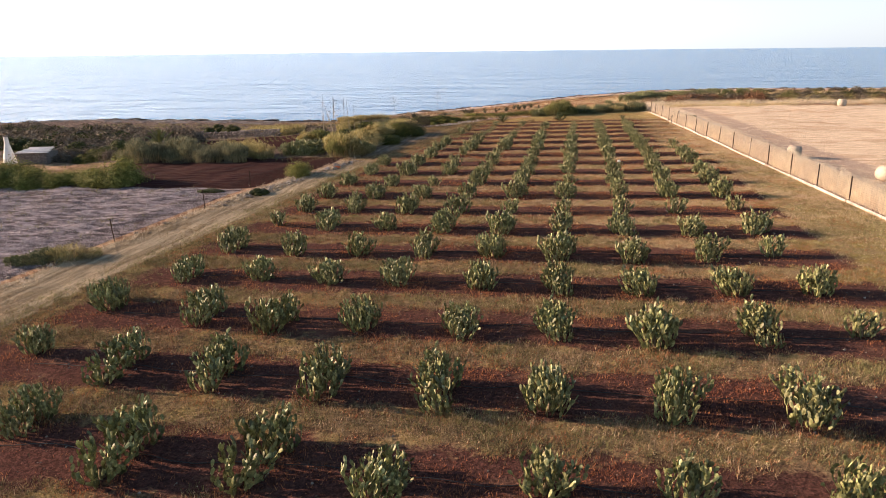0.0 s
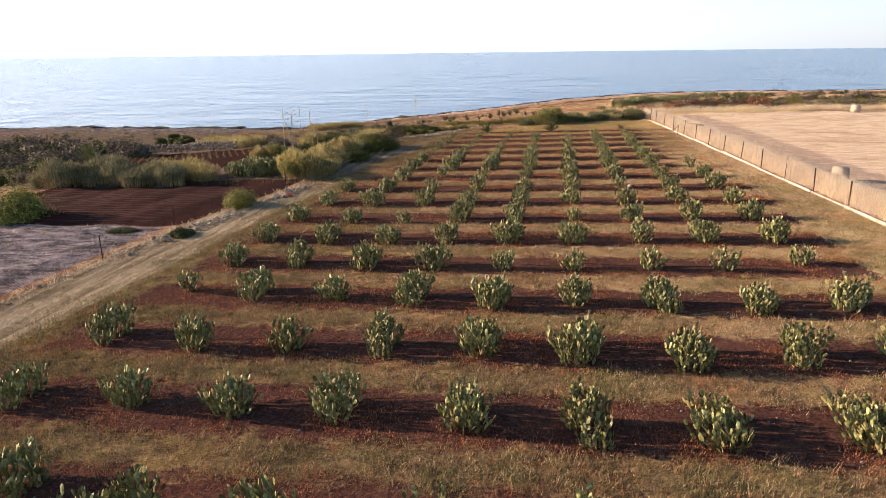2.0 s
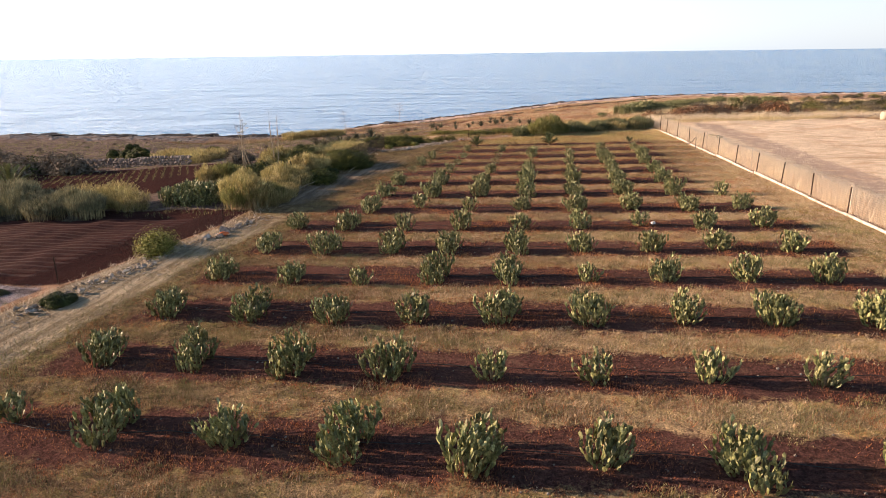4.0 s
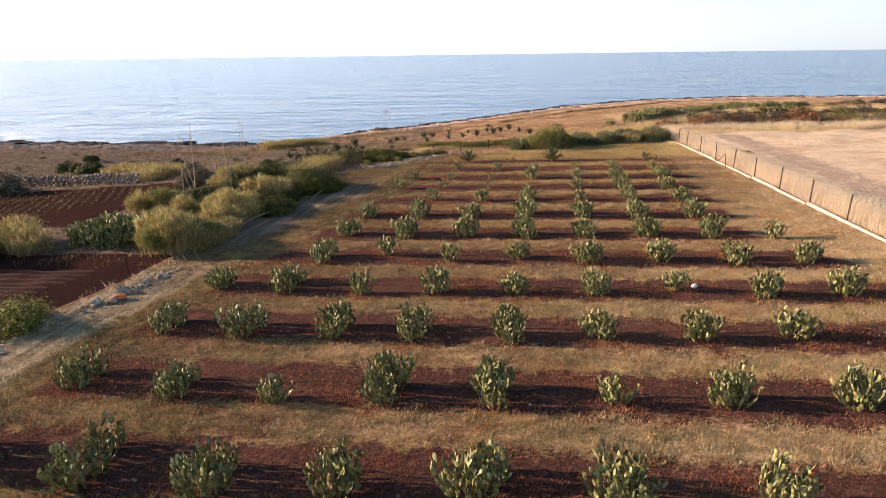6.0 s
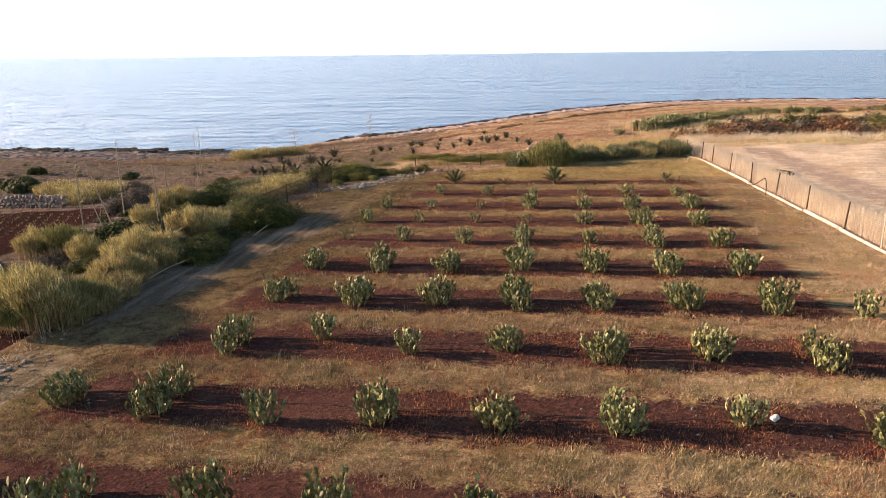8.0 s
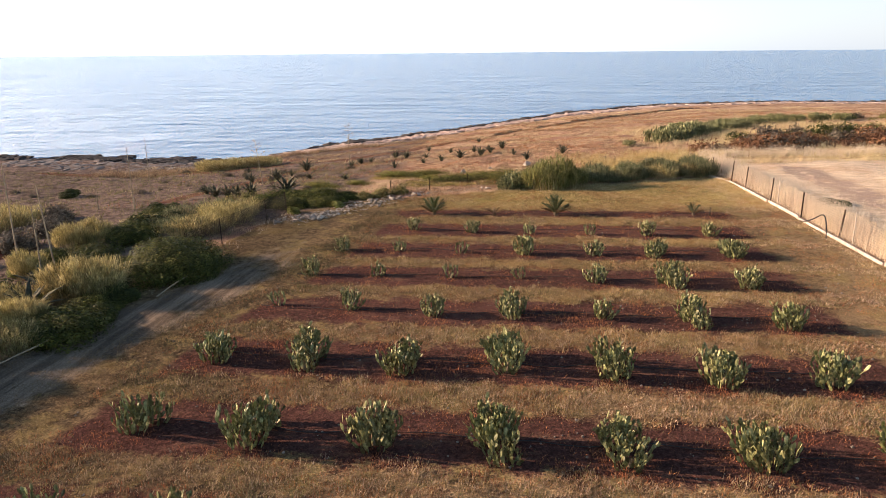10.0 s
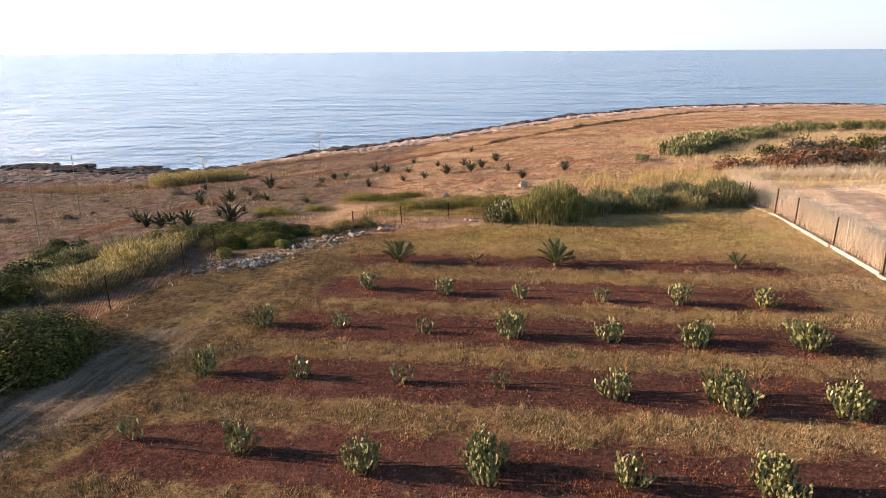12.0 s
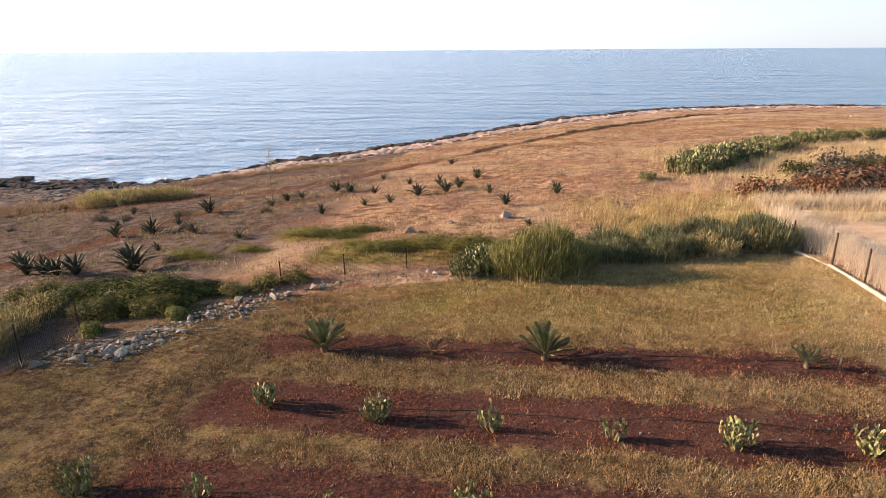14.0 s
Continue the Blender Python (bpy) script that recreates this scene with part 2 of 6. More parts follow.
def box_arrays(sx, sy, sz, cx=0, cy=0, cz=0):
    V = np.array([(x, y, z) for z in (-0.5, 0.5) for y in (-0.5, 0.5) for x in (-0.5, 0.5)]) * (sx, sy, sz) + (cx, cy, cz)
    F = np.array([(0, 2, 3, 1), (4, 5, 7, 6), (0, 1, 5, 4), (1, 3, 7, 5), (3, 2, 6, 7), (2, 0, 4, 6)])
    return V, F


def bar_arrays(a, b, r0, r1=None, sides=5):
    """A tapered rod from a to b."""
    a, b = np.asarray(a, float), np.asarray(b, float)
    r1 = r0 if r1 is None else r1
    d = (b - a) / (np.linalg.norm(b - a) + 1e-9)
    u = np.cross(d, (0.3, 0.9, 0.1) if abs(d[2]) > 0.7 else (0, 0, 1.0))
    u /= np.linalg.norm(u)
    w = np.cross(d, u)
    ang = np.arange(sides) * 2 * math.pi / sides
    ring = np.cos(ang)[:, None] * u + np.sin(ang)[:, None] * w
    V = np.concatenate([a + r0 * ring, b + r1 * ring])
    F = [(i, (i + 1) % sides, sides + (i + 1) % sides, sides + i) for i in range(sides)]
    return V, np.array(F)


# ---- the lie of the land ----
SEA_Z = -6.5
SHORE_X = [-1500, -300, -200, -139, -119, -88, -75, -63, -55, -49, -44, -32, -17, 2.5, 29.5, 65, 92, 119, 200, 400, 1500]
SHORE_Y = [120, 145, 150, 148, 160, 159, 160, 158, 160, 166, 175, 191, 216, 250, 279, 294, 293, 298, 305, 300, 330]


def shore(x):
    return np.interp(x, SHORE_X, SHORE_Y)


def land(x, y):
    """Height of the ground: a field that tilts gently to the west, then a slope to the shore."""
    d = shore(x) - y
    b = np.clip(0.0275 * (x + 3.3), -1.2, 0.6)
    a = np.clip(-6 + 0.053 * d, -20, 20)
    return -0.5 * np.log(np.exp(-a / 0.5) + np.exp(-b / 0.5))


def lump(x, y):
    """Small unevenness of wild ground, smooth sums of waves."""
    return (0.12 * np.sin(0.61 * x + 0.9 * np.sin(0.23 * y)) * np.sin(0.47 * y + 1.3 * np.sin(0.31 * x))
            + 0.05 * np.sin(1.7 * x + 1.1 * y) * np.sin(1.3 * y - 0.8 * x))


def fence_x(y):
    return 21.5 - 0.083 * y


def west_x(y):
    return np.interp(y, [0, 35, 50, 64, 97, 110], [-29, -26.7, -26.0, -23.4, -22.0, -21.6])


def soft(x, lo, hi):
    t = np.clip((x - lo) / (hi - lo), 0, 1)
    return t * t * (3 - 2 * t)


def wildness(x, y):
    return np.maximum(np.maximum(soft(y, 110, 116), soft(west_x(y) - x, 0, 3)), soft(x - fence_x(y), 0, 2) * soft(y, 125, 129))


def ground_z(x, y):
    d = shore(x) - y
    z = land(x, y) + lump(x, y) * wildness(x, y)
    return np.where(d < 4, np.minimum(z, -5.7 - 0.35 * (4 - d)), z)


def gz(x, y):
    return float(ground_z(np.float64(x), np.float64(y)))


# ---- ground ----
def axis(parts):
    out = []
    for a, b, s in parts:
        out += list(np.arange(a, b - 1e-6, s))
    out.append(parts[-1][1])
    return np.array(out)


gx = axis([(-2400, -400, 200), (-400, -120, 20), (-120, -64, 2), (-64, 40, 0.5), (40, 120, 2), (120, 400, 20), (400, 2400, 200)])
gy = axis([(-2400, -200, 200), (-200, -10, 10), (-10, 200, 0.5), (200, 310, 1.0), (310, 400, 10)])
XX, YY = np.meshgrid(gx, gy)
ZZ = np.maximum(ground_z(XX, YY), -12)
nx, ny = len(gx), len(gy)
idx = np.arange(nx * ny).reshape(ny, nx)
GF = np.stack([idx[:-1, :-1], idx[:-1, 1:], idx[1:, 1:], idx[1:, :-1]], -1).reshape(-1, 4)

m, n, l, b = node_mat("ground_soil_and_grass")
pos = n.new("ShaderNodeNewGeometry").outputs["Position"]
sep = n.new("ShaderNodeSeparateXYZ")
l.new(pos, sep.inputs[0])


def zone(name):
    a = n.new("ShaderNodeAttribute")
    a.attribute_name = name
    return a.outputs["Fac"]


n_fine = noise_node(n, l, pos, 7.0, 6.0, 0.7)
n_mid = noise_node(n, l, pos, 1.1, 5.0, 0.65)
n_wide = noise_node(n, l, pos, 0.16, 4.0, 0.6)
stretch = n.new("ShaderNodeMapping")
stretch.inputs["Scale"].default_value = (0.5, 1.3, 1.0)
l.new(pos, stretch.inputs[0])
n_rows = noise_node(n, l, stretch.outputs[0], 1.2, 5.0, 0.65)
stretch2 = n.new("ShaderNodeMapping")
stretch2.inputs["Scale"].default_value = (1.6, 0.16, 1.0)
l.new(pos, stretch2.inputs[0])
n_track = noise_node(n, l, stretch2.outputs[0], 1.0, 5.0, 0.65)

c_heath = mix_node(n, l, step_node(n, l, n_mid, 0.38, 0.6), (0.2, 0.115, 0.075), (0.5, 0.34, 0.21))
c_heath = mix_node(n, l, math_node(n, l, "MULTIPLY", step_node(n, l, n_wide, 0.45, 0.62), 0.6), c_heath, (0.36, 0.21, 0.14))
n_patch = noise_node(n, l, pos, 0.085, 5.0, 0.62)
c_heath = mix_node(n, l, math_node(n, l, "MULTIPLY", step_node(n, l, n_patch, 0.5, 0.6), 0.75), c_heath, mix_node(n, l, n_fine, (0.44, 0.29, 0.18), (0.6, 0.44, 0.3)))
c_heath = mix_node(n, l, math_node(n, l, "MULTIPLY", step_node(n, l, noise_node(n, l, pos, 0.14, 6.0, 0.7), 0.53, 0.62), 0.8), c_heath, mix_node(n, l, n_fine, (0.2, 0.11, 0.085), (0.36, 0.22, 0.17)))
n_tuft = noise_node(n, l, pos, 3.4, 4.0, 0.75)
n_grit = noise_node(n, l, pos, 17.0, 4.0, 0.75)
c_grass = mix_node(n, l, step_node(n, l, n_rows, 0.35, 0.62), (0.17, 0.108, 0.055), (0.46, 0.32, 0.175))
c_grass = mix_node(n, l, math_node(n, l, "MULTIPLY", step_node(n, l, n_tuft, 0.53, 0.66), 0.6), c_grass, (0.16, 0.125, 0.06))
c_grass = mix_node(n, l, math_node(n, l, "MULTIPLY", step_node(n, l, n_mid, 0.48, 0.62), 0.65), c_grass, (0.27, 0.225, 0.085))
c_soil = mix_node(n, l, step_node(n, l, n_fine, 0.38, 0.64), (0.052, 0.0243, 0.0205), (0.114, 0.053, 0.043))
c_soil = mix_node(n, l, math_node(n, l, "MULTIPLY", step_node(n, l, n_wide, 0.5, 0.65), 0.5), c_soil, (0.125, 0.06, 0.047))
c_stub = mix_node(n, l, step_node(n, l, n_rows, 0.3, 0.66), (0.56, 0.42, 0.28), (0.78, 0.63, 0.46))
c_stub = mix_node(n, l, math_node(n, l, "MULTIPLY", step_node(n, l, n_wide, 0.52, 0.62), 0.45), c_stub, (0.5, 0.31, 0.19))
stretch3 = n.new("ShaderNodeMapping")
stretch3.inputs["Scale"].default_value = (0.1, 0.42, 1.0)
l.new(pos, stretch3.inputs[0])
n_streak = noise_node(n, l, stretch3.outputs[0], 1.0, 5.0, 0.65)
c_stub = mix_node(n, l, math_node(n, l, "MULTIPLY", step_node(n, l, n_streak, 0.58, 0.68), 0.7), c_stub, (0.4, 0.25, 0.15))
c_path = mix_node(n, l, step_node(n, l, n_track, 0.35, 0.65), (0.2, 0.16, 0.105), (0.45, 0.37, 0.26))
c_grey = mix_node(n, l, step_node(n, l, n_rows, 0.4, 0.6), (0.09, 0.075, 0.08), (0.34, 0.3, 0.32))
c_grey = mix_node(n, l, math_node(n, l, "MULTIPLY", step_node(n, l, n_tuft, 0.5, 0.62), 0.6), c_grey, (0.12, 0.1, 0.1))
c_soil = mix_node(n, l, math_node(n, l, "MULTIPLY", step_node(n, l, n_rows, 0.54, 0.66), 0.35), c_soil, (0.19, 0.11, 0.075))
c_red = mix_node(n, l, step_node(n, l, n_fine, 0.3, 0.7), (0.024, 0.0095, 0.009), (0.05, 0.019, 0.017))
c_rock = mix_node(n, l, step_node(n, l, n_mid, 0.35, 0.6), (0.24, 0.155, 0.125), (0.52, 0.4, 0.33))
c_bare = mix_node(n, l, step_node(n, l, n_mid, 0.35, 0.65), (0.085, 0.062, 0.052), (0.22, 0.165, 0.14))
c_trail = mix_node(n, l, step_node(n, l, n_mid, 0.35, 0.65), (0.1, 0.05, 0.035), (0.19, 0.1, 0.07))
c_green = mix_node(n, l, step_node(n, l, n_mid, 0.35, 0.65), (0.1, 0.095, 0.022), (0.27, 0.205, 0.065))

c_grass = mix_node(n, l, math_node(n, l, "MULTIPLY", step_node(n, l, noise_node(n, l, pos, 0.7, 5.0, 0.7), 0.54, 0.66), 0.6), c_grass, (0.22, 0.08, 0.045))
# paler meadow towards the east fence, browner weeds and painted-in dimness towards the west track
c_east = mix_node(n, l, step_node(n, l, n_mid, 0.42, 0.6), (0.5, 0.37, 0.2), mix_node(n, l, step_node(n, l, n_wide, 0.42, 0.6), (0.42, 0.305, 0.125), (0.6, 0.425, 0.25)))
c_west = mix_node(n, l, step_node(n, l, n_tuft, 0.38, 0.62), (0.065, 0.044, 0.026), (0.2, 0.142, 0.08))
c_west = mix_node(n, l, math_node(n, l, "MULTIPLY", step_node(n, l, noise_node(n, l, pos, 0.55, 5.0, 0.7), 0.5, 0.6), 0.5), c_west, (0.3, 0.225, 0.09))
c_west = mix_node(n, l, math_node(n, l, "MULTIPLY", step_node(n, l, noise_node(n, l, pos, 0.8, 5.0, 0.7), 0.55, 0.64), 0.5), c_west, (0.25, 0.185, 0.1))
c_grass = mix_node(n, l, math_node(n, l, "MULTIPLY", zone("rusty"), 0.85), c_grass, mix_node(n, l, step_node(n, l, n_mid, 0.38, 0.62), (0.12, 0.075, 0.034), (0.3, 0.2, 0.095)))
c_grass = mix_node(n, l, math_node(n, l, "MULTIPLY", zone("meadow"), 0.8), c_grass, c_east)
c_grass = mix_node(n, l, math_node(n, l, "MULTIPLY", zone("weedy"), 0.9), c_grass, c_west)
# red soil strips under the plant rows
far_rows = step_node(n, l, sep.outputs["Y"], 84.0, 103.0)
bend = math_node(n, l, "MULTIPLY", far_rows, math_node(n, l, "MULTIPLY_ADD", sep.outputs["X"], 0.05, 1.3))
row = math_node(n, l, "MULTIPLY_ADD", math_node(n, l, "ADD", sep.outputs["Y"], bend), 1 / 4.95, -(8.3 + 0.95) / 4.95 + 0.5)
off = math_node(n, l, "ABSOLUTE", math_node(n, l, "SUBTRACT", math_node(n, l, "FRACT", row), 0.5))
off = math_node(n, l, "MULTIPLY_ADD", off, 4.95, math_node(n, l, "ADD", math_node(n, l, "MULTIPLY_ADD", n_mid, 2.4, -1.2), math_node(n, l, "MULTIPLY_ADD", n_fine, 1.4, -0.7)))
off = math_node(n, l, "MULTIPLY_ADD", step_node(n, l, sep.outputs["Y"], 99.4, 100.2), 0.6, off)
strip = math_node(n, l, "SUBTRACT", 1.0, step_node(n, l, math_node(n, l, "MULTIPLY_ADD", far_rows, -0.15, off), 1.2, 1.95))


def masked(z, w=0.5):
    return step_node(n, l, math_node(n, l, "MULTIPLY_ADD", n_mid, w, z), 0.5 + w * 0.5 - 0.14, 0.5 + w * 0.5 + 0.14)


col = mix_node(n, l, masked(zone("field")), c_heath, c_grass)
col = mix_node(n, l, masked(zone("bare"), 0.8), col, c_bare)
col = mix_node(n, l, masked(zone("trail"), 0.5), col, c_trail)
col = mix_node(n, l, masked(zone("path"), 0.7), col, c_path)
col = mix_node(n, l, masked(zone("worn"), 1.1), col, mix_node(n, l, step_node(n, l, n_track, 0.35, 0.65), (0.12, 0.093, 0.07), (0.29, 0.23, 0.172)))
col = mix_node(n, l, masked(zone("stubble")), col, c_stub)
col = mix_node(n, l, masked(zone("farm_track"), 0.8), col, mix_node(n, l, n_mid, (0.32, 0.23, 0.18), (0.5, 0.38, 0.3)))
col = mix_node(n, l, masked(zone("grey"), 0.3), col, c_grey)
col = mix_node(n, l, masked(zone("green"), 0.8), col, c_green)
col = mix_node(n, l, math_node(n, l, "MULTIPLY", strip, masked(zone("orchard"), 0.9)), col, c_soil)
col = mix_node(n, l, masked(zone("red"), 0.3), col, c_red)
col = mix_node(n, l, masked(zone("rock"), 0.9), col, c_rock)
grain = n.new("ShaderNodeHueSaturation")
l.new(col, grain.inputs["Color"])
l.new(math_node(n, l, "MULTIPLY_ADD", step_node(n, l, n_grit, 0.36, 0.64), 0.7, 0.65), grain.inputs["Value"])
l.new(grain.outputs[0], b.inputs["Base Color"])
b.inputs["Roughness"].default_value = 0.95
b.inputs["Specular IOR Level"].default_value = 0.0
b.inputs["Sheen Weight"].default_value, b.inputs["Sheen Roughness"].default_value = 0.03, 0.4
b.inputs["Sheen Tint"].default_value = (1.0, 0.93, 0.86, 1)
hgt = math_node(n, l, "ADD", math_node(n, l, "MULTIPLY_ADD", n_grit, 0.12, math_node(n, l, "MULTIPLY", n_fine, 0.45)), n_mid)
bump_node(n, l, b, hgt, 0.32, 1.0)
GROUND = m

ground = new("ground", fast_mesh("ground", np.stack([XX, YY, ZZ], -1).reshape(-1, 3), GF, GROUND, True))
tagged(ground, "dry coastal ground with red soil, straw and worn paths", "ground", kind="structure")
x, y = XX.ravel(), YY.ravel()
dsh = shore(x) - y


def rect(x0, x1, y0, y1, s=1.0):
    return soft(x, x0 - s, x0 + s) * soft(-x, -x1 - s, -x1 + s) * soft(y, y0 - s, y0 + s) * soft(-y, -y1 - s, -y1 + s)


inside = soft(x - west_x(y), -0.5, 0.5) * soft(fence_x(y) - x, -0.3, 0.3) * soft(111 + 0.3 * (x + 5) - y, -1, 1)
west_edge = np.interp(y, [0, 30, 45, 58, 75, 82, 90, 100], [-22.5, -21, -19.8, -19, -16.2, -15.6, -13.4, -13.0])
east_edge = np.interp(y, [0, 60, 68, 72, 104], [13.5, 13.0, 12.5, 9.2, 9.0])
orch = inside * soft(x - west_edge, -1.5, 1.5) * soft(east_edge - x, -1.5, 1.5) * soft(y, 4, 6) * soft(104.5 - y, -0.5, 0.5)
def near(line, w):
    """How close the ground lies to a line of points."""
    best = np.full(len(x), 1e9)
    for (x0, y0), (x1, y1) in zip(line[:-1], line[1:]):
        t = np.clip(((x - x0) * (x1 - x0) + (y - y0) * (y1 - y0)) / ((x1 - x0) ** 2 + (y1 - y0) ** 2), 0, 1)
        best = np.minimum(best, np.hypot(x - x0 - t * (x1 - x0), y - y0 - t * (y1 - y0)))
    return 1 - soft(best, 0.4 * w, 1.6 * w)


zones = {
    "field": inside,
    "orchard": orch,
    "worn": 0.72 * near([(-22.5, 68), (-20.4, 79), (-18.8, 84), (-17.7, 90), (-17.2, 97)], 2.3) * soft(y, 64, 74) * (1 - 0.6 * soft(y, 84, 97)),
    "path": 0.8 * inside * soft(west_edge - 0.8 - x, -0.5, 1.5) * (0.2 + 0.8 * soft(66 - y, -8, 8)) * soft(96 - y, -5, 5),
    "stubble": soft(x - fence_x(y) - 2.5, -0.8, 0.8) * soft(124.0 + 0.1 * x - y, -1, 1),
    "grey": soft(west_x(y) - 0.6 - x, -0.5, 0.5) * soft(52.0 - 0.12 * (x + 30) - y, -1, 1),
    "red": np.maximum(soft(west_x(y) - 0.1 - x, -0.4, 0.4) * rect(-46, -20, 52, 69.0), rect(-62, -35, 76, 95)),
    "green": 0.62 * inside * rect(-9, 10, 104.5, 113, 2) + np.maximum(rect(-16, -4, 113, 119, 2), rect(-20, -13, 119, 123, 2)) * 0.8 + 0.5 * inside * soft(x - 9, -1, 3) * soft(70 - y, -4, 4),
    "bare": 0.85 * np.maximum(soft(-18 - x, -8, 8) * (1 - soft(y, 150, 158)) * soft(y, 90, 108), soft(west_x(y) - 1 - x, -0.5, 2) * soft(y, 66, 68)),
    "trail": np.maximum(near([(-70, 139), (-45, 139), (-27, 148.5), (-20, 159.5), (-7.6, 183), (12, 215), (34, 243), (60, 262)], 1.3), near([(-36, 112), (-33, 127), (-29, 146)], 1.0)),
    "meadow": inside * np.clip(soft(x, -9 + 18 * soft(y, 60, 75), 5 + 8 * soft(y, 60, 75)) + 0.6 * soft(y, 103, 106) * soft(x, -9, -3), 0, 1),
    # brown weeds, plus backlit dimness put into colour: west, near and far rows
    "weedy": inside * np.maximum(0.85 * (1 - soft(y, 26, 46)), np.maximum((1 - soft(x, -19 + 4 * soft(y, 55, 75), -8 + 7 * soft(y, 55, 75))) * (1 - 0.6 * soft(y, 103, 107)), 0.6 * soft(y, 74, 86) * (1 + 0.4 * soft(y, 86, 92)) * (1 - soft(y, 103, 105)))),
    "rusty": inside * soft(y, 70, 88) * (1 - 0.8 * soft(x, 7, 11)),
    "farm_track": 0.58 * near([(28, 20), (23.6, 55), (21.6, 75), (20.2, 100), (18.8, 119)], 2.3),
    "rock": np.maximum(soft(17 - dsh, -5, 5) * (0.35 + 0.65 * soft(x, -40, -25)), 0.0 * y) * soft(x, -2000, -1900),
}
for key, val in zones.items():
    at = ground.data.attributes.new(key, "FLOAT", "POINT")
    at.data.foreach_set("value", np.asarray(val, np.float32))

# ---- sea ----
m, n, l, b = node_mat("sea_water")
pos = n.new("ShaderNodeNewGeometry").outputs["Position"]
mp = n.new("ShaderNodeMapping")
mp.inputs["Scale"].default_value = (0.5, 1.0, 1.0)
mp.inputs["Rotation"].default_value = (0, 0, radians(14))
l.new(pos, mp.inputs[0])
w1 = noise_node(n, l, mp.outputs[0], 0.17, 7.0, 0.7)
w2 = noise_node(n, l, mp.outputs[0], 0.05, 5.0, 0.6)
w3 = noise_node(n, l, mp.outputs[0], 0.75, 3.0, 0.6)
w4 = noise_node(n, l, mp.outputs[0], 0.012, 4.0, 0.6)
waves = math_node(n, l, "MULTIPLY_ADD", w3, 0.2, math_node(n, l, "MULTIPLY_ADD", w2, 4.8, math_node(n, l, "MULTIPLY_ADD", w4, 4.0, math_node(n, l, "MULTIPLY", w1, 1.3))))
bump_node(n, l, b, waves, 3.4, 1.0)
b.inputs["Base Color"].default_value = (0.11, 0.27, 0.54, 1)
b.inputs["Roughness"].default_value = 0.12
b.inputs["IOR"].default_value = 1.333
WATER = m
ang = np.linspace(0, 2 * math.pi, 97)[:-1]
SV = np.array([(0, 40, SEA_Z)] + [(r * math.cos(a), 40 + r * math.sin(a), z) for r, z in ((1500, SEA_Z), (4940, 0.5)) for a in ang])
SF = np.array([(0, 1 + i, 1 + (i + 1) % 96) for i in range(96)] + [q for i in range(96) for q in ((1 + i, 97 + i, 97 + (i + 1) % 96), (1 + i, 97 + (i + 1) % 96, 1 + (i + 1) % 96))])
tagged(new("water", fast_mesh("water", SV, SF, WATER)), "calm blue sea with fine ripples", "sea", kind="structure")

# ---- prickly pear plants ----
def pad_arrays(length=0.28, width=0.17, thick=0.022, n=12):
    """One obovate cactus pad that grows along +z from the origin."""
    a = np.arange(n) * 2 * math.pi / n
    zz = 0.5 - 0.5 * np.cos(a)
    wide = np.sin(a) * (0.72 + 0.36 * zz)
    V = np.stack([wide * width / 2, np.zeros(n), zz * length], -1)
    V = np.concatenate([V, [(0, thick / 2, length * 0.52), (0, -thick / 2, length * 0.52)]])
    F = [(n, (i + 1) % n, i) for i in range(n)] + [(n + 1, i, (i + 1) % n) for i in range(n)]
    return V, np.array(F)


PAD_V, PAD_F = pad_arrays(width=0.145, n=6)
PAD_MESHES = [fast_mesh("pad", *pad_arrays(L, W, T), PAD) for L, W, T in ((0.28, 0.14, 0.024), (0.3, 0.125, 0.022), (0.25, 0.145, 0.026))]


def pad_clump(rng, out, cx, cy, width, length, height, stems):
    """Poses of pads for one clump: upright stems over an oblong foot, lower and more splayed towards its rim, each pad bearing one to three more."""
    def grow(p, direction, size, reach, lv):
        m = Matrix.Translation(p) @ direction.to_track_quat("Z", "Y").to_matrix().to_4x4() @ Matrix.Rotation(rng.uniform(0, 2 * math.pi), 4, "Z")
        out.append((m @ Matrix.Scale(size, 4), lv))
        if p.z + 0.24 * size > reach or lv > 5:
            return
        for _ in range(rng.choice((1, 1, 2)) if lv else rng.choice((1, 2, 2))):
            q = m @ Vector((rng.uniform(-0.06, 0.06) * size, 0, 0.28 * rng.uniform(0.7, 0.95) * size))
            d = direction * 0.6 + Vector((0, 0, 0.5)) + Vector((rng.uniform(-1, 1), rng.uniform(-1, 1), rng.uniform(-0.2, 0.4))) * 0.55
            d.z = max(d.z, 0.12)
            grow(q, d.normalized(), size * rng.uniform(0.86, 1.02), reach * rng.uniform(0.92, 1.04), lv + 1)

    stems = round(1.3 * stems)
    for i in range(stems):
        a, r = 2.4 * i + rng.uniform(-0.4, 0.4), math.sqrt((i + 0.5) / stems)
        u, v = math.cos(a) * r, math.sin(a) * r
        d = Vector((u * 0.68, v * 0.5, rng.uniform(0.7, 1.4))).normalized()
        grow(Vector((cx + u * 0.4 * width, cy + v * 0.4 * length, -0.03)), d, rng.uniform(0.72, 1.0), height * (1.02 - 0.45 * r * r) * rng.uniform(0.65, 1.12), 0)


